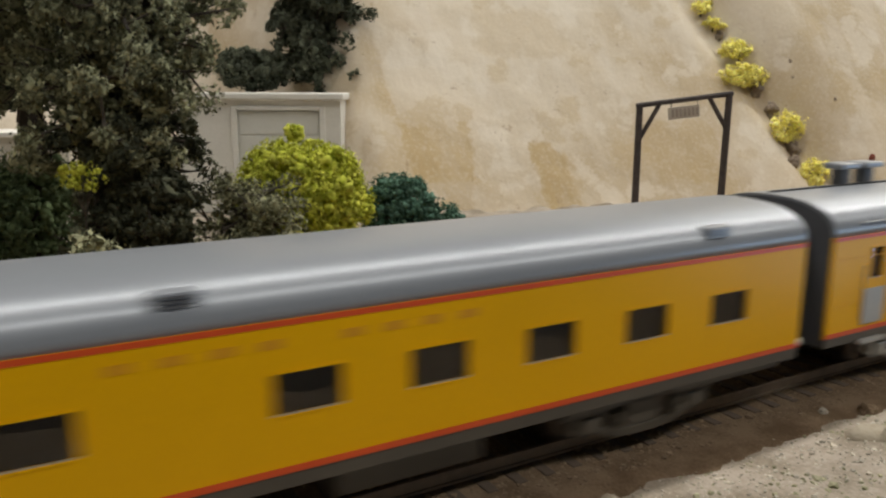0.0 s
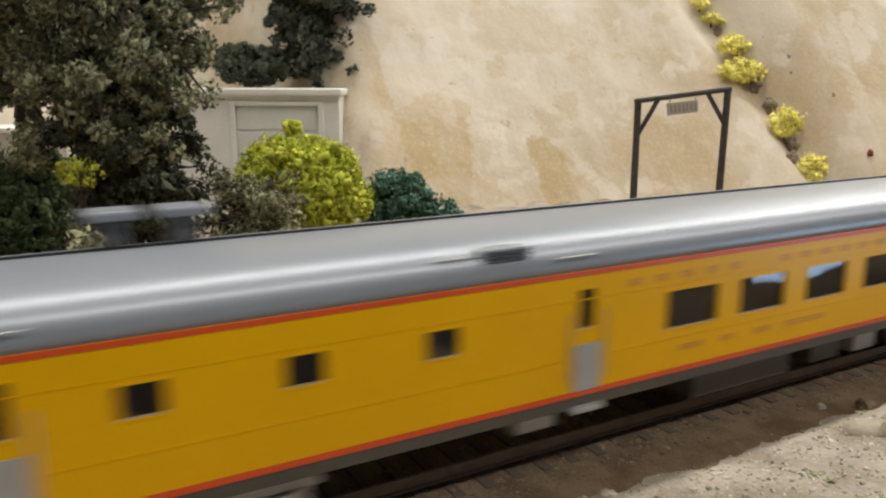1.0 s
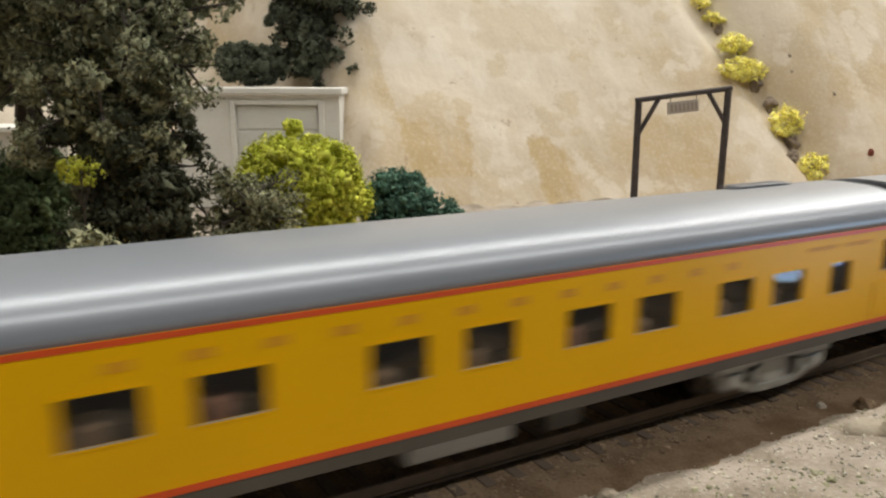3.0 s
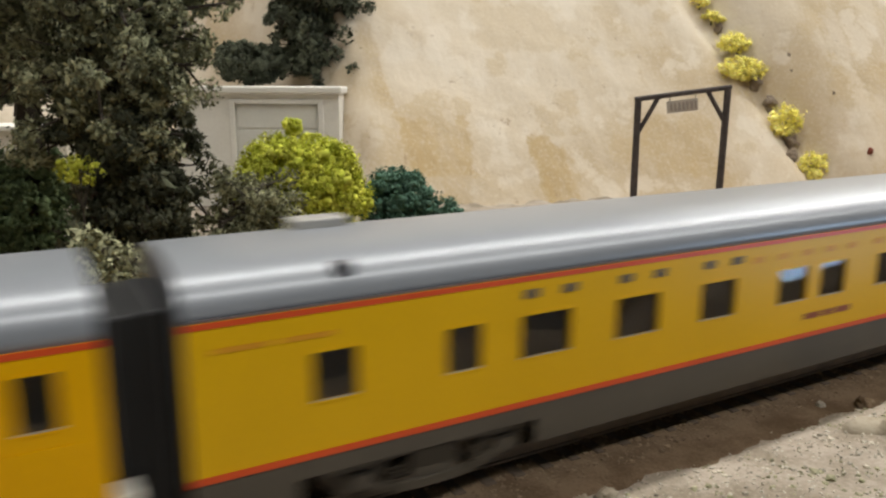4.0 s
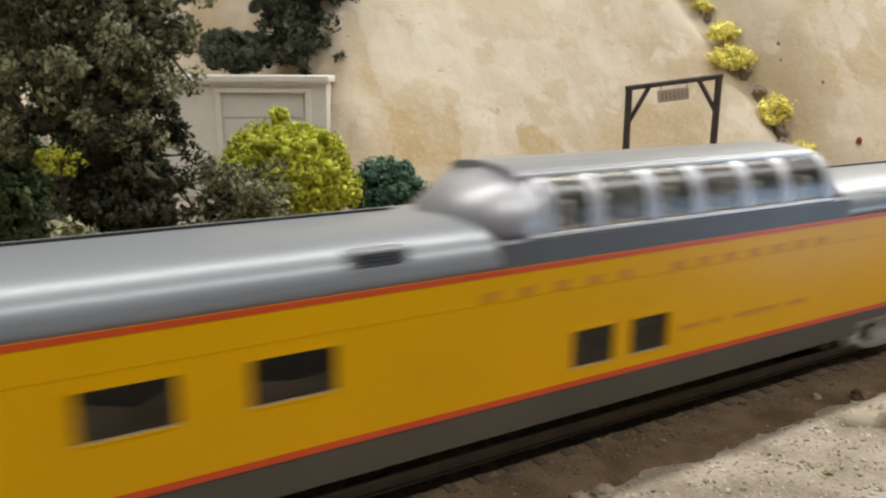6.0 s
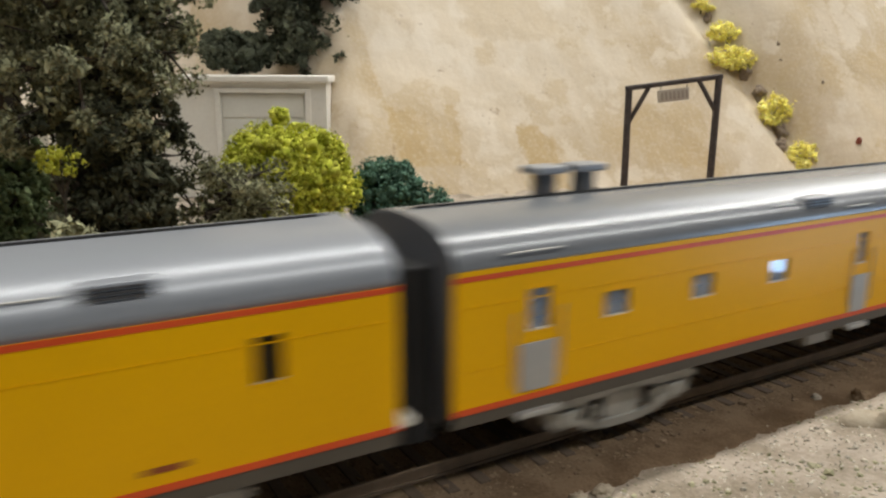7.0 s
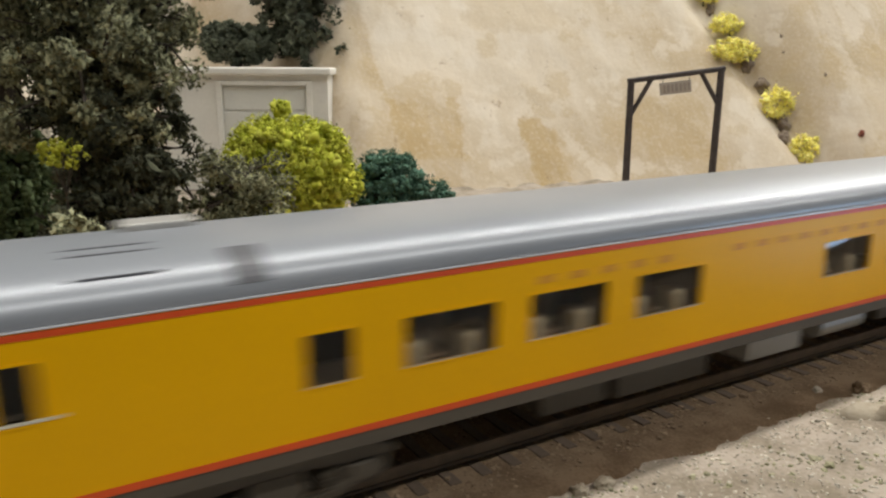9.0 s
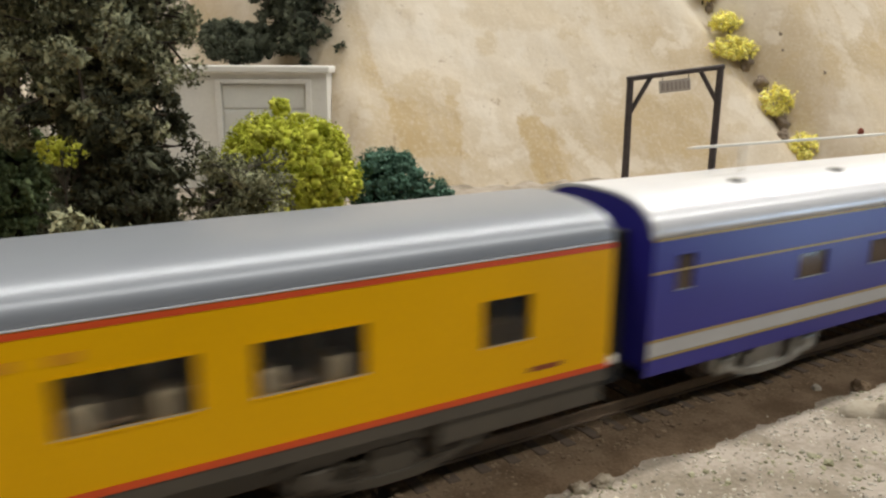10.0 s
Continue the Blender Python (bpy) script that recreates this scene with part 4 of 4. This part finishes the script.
def skirted_car():
    wins = ((18.6, 25.9), (42.0, 48.8), (57.0, 68.2), (79.0, 90.2), (101.8, 112.2), (126.0, 136.0), (140.6, 150.0), (162.3, 171.3),
            (177.0, 185.5), (197.0, 208.0), (217.0, 223.8), (241.7, 247.9), (259.6, 265.7))
    holes = [(a, b, 21.7, 29.6) for a, b in wins] + [(281.6, 286.4, 25.3, 33.1)]
    ax = []
    car = shell("yellow model passenger car with deep grey side skirts", M_LEMON, M_ROOF, M_DARK, holes, M_GLASS, M_INSIDE, RED_LINES,
                ((0, 16, 6.2), (61, 226, 6.0), (272, 288.5, 6.2), (16, 61, 10.6), (226, 272, 10.6)), M_SKIRT, ax, low=0.68, crown=45.1)
    for a, b in ((57.5, 66.0), (79.5, 88.2), (102.0, 110.3), (197.9, 206.5)):
        for x in (a, b):
            part("side_vent", box(x, x + 3.0, -0.25, 0.0, 33.4, 35.0, 0.1), M_VENT, car)
    bars(car, spaced(117.0, 8.2, 3.0, 9, 5, 2.0), 32.2, 33.5, M_LETTER)
    bars(car, ((136.0, 142.0), (143.0, 146.5), (147.5, 153.0)), 16.9, 18.3, M_NAME, "name_bar")
    bars(car, ((4.0, 12.0), (14.0, 22.0), (259.5, 267.0), (269.0, 276.5)), 32.0, 32.8, M_LETTER, "name_bar")
    part("roof_disc", tube((0.2615, 0.0085, 0.0435), (0.2615, 0.0085, 0.0452), 0.0022, 0.0018, 16), M_VENT, car, "round black roof vent")
    part("roof_notch", box(23.0, 26.4, 1.2, 4.5, 40.2, 43.2, 0.4), M_DARK, car)
    part("roof_rib", extrude([(y, z + 0.2) for y, z in roof_profile()[2:10]] + [(y + 0.3, z - 0.4) for y, z in roof_profile()[2:10]][::-1], 278.0, 281.0), M_DARK, car)
    part("roof_hatch", box(24, 34, 21.5, 27.0, 44.2, 46.6, 0.4), M_PANEL, car)
    part("roof_lip", box(0.5, 288.0, -0.16, 0.05, 38.0, 38.14), M_DARK, car, "thin dark seam at the roof edge")
    grab_iron(car, 252.0, 264.0, 0.2, 38.6)
    grab_iron(car, 278.0, 285.0, 3.0, 42.2)
    finish(car, ax, 2)


def dome_car():
    holes = [(31.7, 45.8, 22.2, 29.4), (56.3, 69.0, 22.2, 29.4), (79.0, 92.0, 22.2, 29.4), (138.0, 148.0, 16.3, 23.5), (152.4, 162.3, 16.3, 23.5), (265.8, 269.9, 25.8, 32.8)]
    ax = []
    car = shell("yellow model dome car with a glazed upper deck", M_YELLOW, M_ROOF, M_DARK, holes, M_GLASS, M_INSIDE, RED_LINES,
                ((0, 60, 11.2), (60, 228, 8.0), (228, 288.5, 11.2)), M_SILVER, ax, roof_spans=((0, 122), (219, 288.5)), low=0.3)
    base = extrude([(0.0, 37.5), (0.15, 43.0), (0.9, 43.4), (34.1, 43.4), (34.85, 43.0), (35.0, 37.5)], 122, 219)
    part("dome_base", base, M_DARK, car, "dark grey panel under the dome glazing")
    sec = [(1.0 + 6.2 * (1 - math.cos(a)) ** 1.15, 43.4 + 9.9 * math.sin(a)) for a in (k * math.pi / 24 for k in range(13))]
    ribs = (128.0, 133.0, 143.5, 157.5, 170.0, 183.8, 196.8, 211.0)
    wide = (5.0, 2.6, 3.6, 3.8, 4.0, 4.0, 4.0, 2.8)
    for x, w in zip(ribs, wide):
        for flip in (False, True):
            out = [(WIDE - y if flip else y, z) for y, z in sec]
            inn = [(WIDE - y - 0.6 if flip else y + 0.6, z - 0.2) for y, z in sec]
            if x == ribs[0]:
                continue
            rib = part("dome_rib", extrude(out + inn[::-1], x - w / 2, x + w / 2), M_CHROME, car)
            for f in rib.data.polygons:
                f.use_smooth = abs(f.normal.x) < 0.5
    for a, b in zip(ribs[1:], ribs[2:]):
        for flip in (False, True):
            out = [(WIDE - y - 0.2 if flip else y + 0.2, z) for y, z in sec]
            inn = [(WIDE - y - 0.4 if flip else y + 0.4, z - 0.1) for y, z in sec]
            p = part("dome_pane", extrude(out + inn[::-1], a, b), M_DOME, car)
            p.visible_shadow = False
            for f in p.data.polygons:
                f.use_smooth = abs(f.normal.x) < 0.5
    crown = [(6.2, 53.0), (8.5, 54.0), (12, 54.6), (17.5, 54.9), (23, 54.6), (26.5, 54.0), (28.8, 53.0)]
    part("dome_roof", extrude(crown, 129.0, 213.5), M_ROOF, car, "grey dome roof panel")
    part("dome_moulding", box(128, 213, 0.4, 1.3, 43.3, 43.8), M_WROOF, car)
    part("dome_moulding", box(129, 213, 5.6, 6.6, 53.0, 53.5), M_WROOF, car)
    for x0, x1, x2 in ((131.6, 122.5, 114.0), (212.4, 219.0, 222.0)):
        half = [(1.0, 43.4), (2.2, 49.1), (6.6, 53.3), (17.5, 54.7), (28.4, 53.3), (32.8, 49.1), (34.0, 43.4)]
        bm = bmesh.new()
        top = [bm.verts.new((x0 * MM, y * MM, z * MM)) for y, z in half]
        low = [bm.verts.new(((x1 + (x2 - x1) * (1 - abs(y - 17.5) / 17.5)) * MM, (17.5 + (y - 17.5) * 0.92) * MM, (43.4 + (z - 43.4) * 0.2) * MM)) for y, z in half]
        for k in range(len(half) - 1):
            bm.faces.new((top[k], top[k + 1], low[k + 1], low[k]))
        bmesh.ops.recalc_face_normals(bm, faces=bm.faces)
        bmesh.ops.solidify(bm, geom=bm.faces[:], thickness=0.0005)
        part("dome_nose", bm, M_CHROME, car, "silver-grey sloping end of the dome", smooth=True)
    part("dome_floor", box(124, 217, 2.0, 33.0, 43.5, 44.1), M_TAN, car)
    for k in range(9):
        x = 135.0 + 8.6 * k
        for y in (3.6, 19.0):
            seat = part("dome_seat", box(x, x + 4.4, y, y + 12.0, 44.1, 46.0, 0.5), M_TAN, car, "tan dome seat")
            # cream on the backs paints the bright streak of lit seat tops
            part("seat_back", box(x + 3.2, x + 4.8, y, y + 12.0, 46.0, 48.6 + 0.6 * (k % 2), 0.6), M_CREAM, seat, "seat back coloured pale as a lit streak")
    roof_vent(car, 249.0)
    roof_vent(car, 100.0)
    grab_iron(car, 232.0, 242.0, 1.6, 40.8)
    for a, b in ((2, 112), (224, 285.0)):
        part("roof_seam", box(a, b, 20.2, 20.9, 45.0, 45.75), M_BLACK, car, "black seam strip")
    bars(car, spaced(118.0, 7.6, 3.4, 12, 5, 6.0), 32.0, 33.6, M_LETTER)
    bars(car, ((166.0, 172.0), (174.0, 178.0), (182.0, 196.0), (199.0, 206.0)), 19.0, 20.0, M_LETTER, "name_bar")
    bars(car, ((250.0, 255.5),), 15.9, 16.8, M_NAME, "name_bar")
    part("belt_moulding", box(1, 287.5, -0.08, 0.0, 31.9, 32.1), M_YELLOW, car)
    under_box(car, 214, 226, 6.0)
    for ob in car.children:
        if ob.name.startswith("dome_"):
            ob.location.z = -1.4 * MM
    finish(car, ax, 3)


def lounge_car():
    wins = ((45.5, 53.2), (62.0, 79.5), (86.5, 104.0), (111.5, 129.2), (169.5, 187.2), (195.5, 213.2), (221.2, 238.6), (260.0, 270.0))
    holes = [(5.5, 10.6, 25.6, 33.4)] + [(a, b, 22.2, 30.6) for a, b in wins]
    ax = []
    car = shell("yellow model lounge car with cream seats behind wide windows", M_YELLOW, M_ROOF, M_DARK, holes, M_GLASS, None, RED_LINES,
                ((0, 288.5, 11.2),), M_SKIRT, ax, low=0.0, crown=44.2)
    part("interior_core", box(3, 285, 27.0, 28.5, 14.7, 36.5), M_INSIDE, car)
    part("ceiling_lining", box(3, 285, 1.2, 33.8, 36.6, 37.2), M_INSIDE, car)
    for a, b in wins[1:7]:
        for x in (a + 1.5, b - 5.5):
            part("seat", box(x, x + 3.4, 1.8, 7.0, 14.8, 25.4, 0.8), M_CREAM, car, "cream seat")
            part("seat", box(x, x + 3.4, 12.0, 18.0, 14.8, 26.2, 0.8), M_CREAM, car, "cream seat")
        part("table", box((a + b) / 2 - 3, (a + b) / 2 + 2, 4.0, 11.0, 21.0, 21.7, 0.2), M_INSIDE, car)
    bars(car, spaced(88.0, 7.2, 3.4, 14, 5, 14.0), 32.4, 33.8, M_LETTER)
    bars(car, ((270.0, 277.0),), 16.0, 16.9, M_NAME, "name_bar")
    # white on this lip paints the glint along the eave
    part("roof_lip", box(0.5, 288.0, -0.22, 0.05, 37.62, 37.82), M_WROOF, car, "thin lip under the roof edge, painted bright as a glint")
    part("door_sill", box(3.2, 13.0, -0.15, 0.0, 25.7, 26.1), M_CREAM, car)
    for y in (9.5, 12.5):
        part("roof_slot", box(16, 27, y, y + 0.5, roof_z(y, 44.2) - 0.3, roof_z(y, 44.2) + 0.12), M_DARK, car)
    part("roof_slot", box(16, 27, 3.0, 3.5, roof_z(3.0, 44.2) - 0.3, roof_z(3.5, 44.2) + 0.05), M_DARK, car)
    part("roof_rib", extrude([(y, z + 0.2) for y, z in roof_profile(top=44.2)[2:10]] + [(y + 0.3, z - 0.4) for y, z in roof_profile(top=44.2)[2:10]][::-1], 36.0, 41.0), M_DARK, car)
    part("roof_hatch", box(25, 36, 21.5, 27.0, 43.2, 45.2, 0.4), M_PANEL, car)
    under_box(car, 92, 108, 5.0)
    under_box(car, 111, 137, 4.5)
    under_box(car, 150, 169, 4.5, M_PANEL)
    part("air_tank", tube((0.175, 0.005, 0.0085), (0.192, 0.005, 0.0085), 0.0032, 0.0032, 16), M_PANEL, car)
    under_box(car, 200, 226, 6.0)
    part("truck_fairing", box(252, 288, 0.8, 1.8, 6.0, 11.2, 0.3), M_SKIRT, car)
    finish(car, ax, 5)


def blue_car():
    holes = [(6.5, 11.5, 25.7, 33.0)] + [(45.0 + 27.0 * k, 55.4 + 27.0 * k, 22.6, 28.5) for k in range(9)]
    ax = []
    stripes = ((37.0, 37.5, M_GOLD), (30.5, 31.0, M_GOLD), (16.6, 17.1, M_GOLD), (13.6, 16.5, M_BAND), (13.0, 13.5, M_GOLD))
    car = shell("royal blue model passenger car with silver roof and gold lines", M_BLUE, M_WROOF, M_BLUE, holes, M_AMBER, M_INSIDE, stripes,
                ((0, 288.5, 10.0),), M_SILVER, ax, low=0.8)
    rod = part("roof_aerial", tube((0.0275, 0.0175, 0.0518), (0.255, 0.0175, 0.0518), 0.00035, 0.00035, 8), M_WHITE, car, "thin white roof aerial")
    for x in (0.045, 0.14, 0.24):
        part("aerial_post", tube((x, 0.0175, 0.0452), (x, 0.0175, 0.0518), 0.0003, 0.0003, 6), M_WHITE, rod)
    for x in (34.0, 70.0, 120.0):
        part("roof_disc", tube((x * MM, 0.010, 0.0436), (x * MM, 0.010, 0.0457), 0.0018, 0.0015, 14), M_PANEL, car)
    finish(car, ax, 6)


sleeper_car()
diner_car(0, M_GLASS, M_INSIDE, "yellow model diner with silver door panels and large windows", False)
coach_car()
skirted_car()
dome_car()
diner_car(4, M_SHEEN, None, "yellow model diner with see-through windows, bluish sheen painted on the panes", True)
lounge_car()
blue_car()


def motions():
    """The train rolls by at a nearly even pace; its wheels turn with it."""
    wander = ((0.0, 0.0026), (0.5, 0.0025), (1.0, 0.0022), (1.5, 0.0012), (2.0, 0.0006), (2.5, 0.0002), (4.5, 0.0), (5.2, 0.0006), (6.4, 0.0022), (7.0, 0.0008),
              (8.0, 0.0012), (9.0, 0.0), (9.5, 0.0002), (10.0, 0.0015))
    for car, index in CARS:
        first = 0.1606 + PITCH * index
        walk(car, [(t, pose(first - SPEED * t + d, 0, -LIFT[car] * MM)) for t, d in wander])
    for car, axles in AXLES.items():
        for w, x, y, r, up in axles:
            rows = []
            for k in range(301):
                t = k / FPS
                rows.append((t, pose(x, y, r + up, 0, -math.degrees(SPEED * t / r), 0)))
            walk(w, rows)


motions()
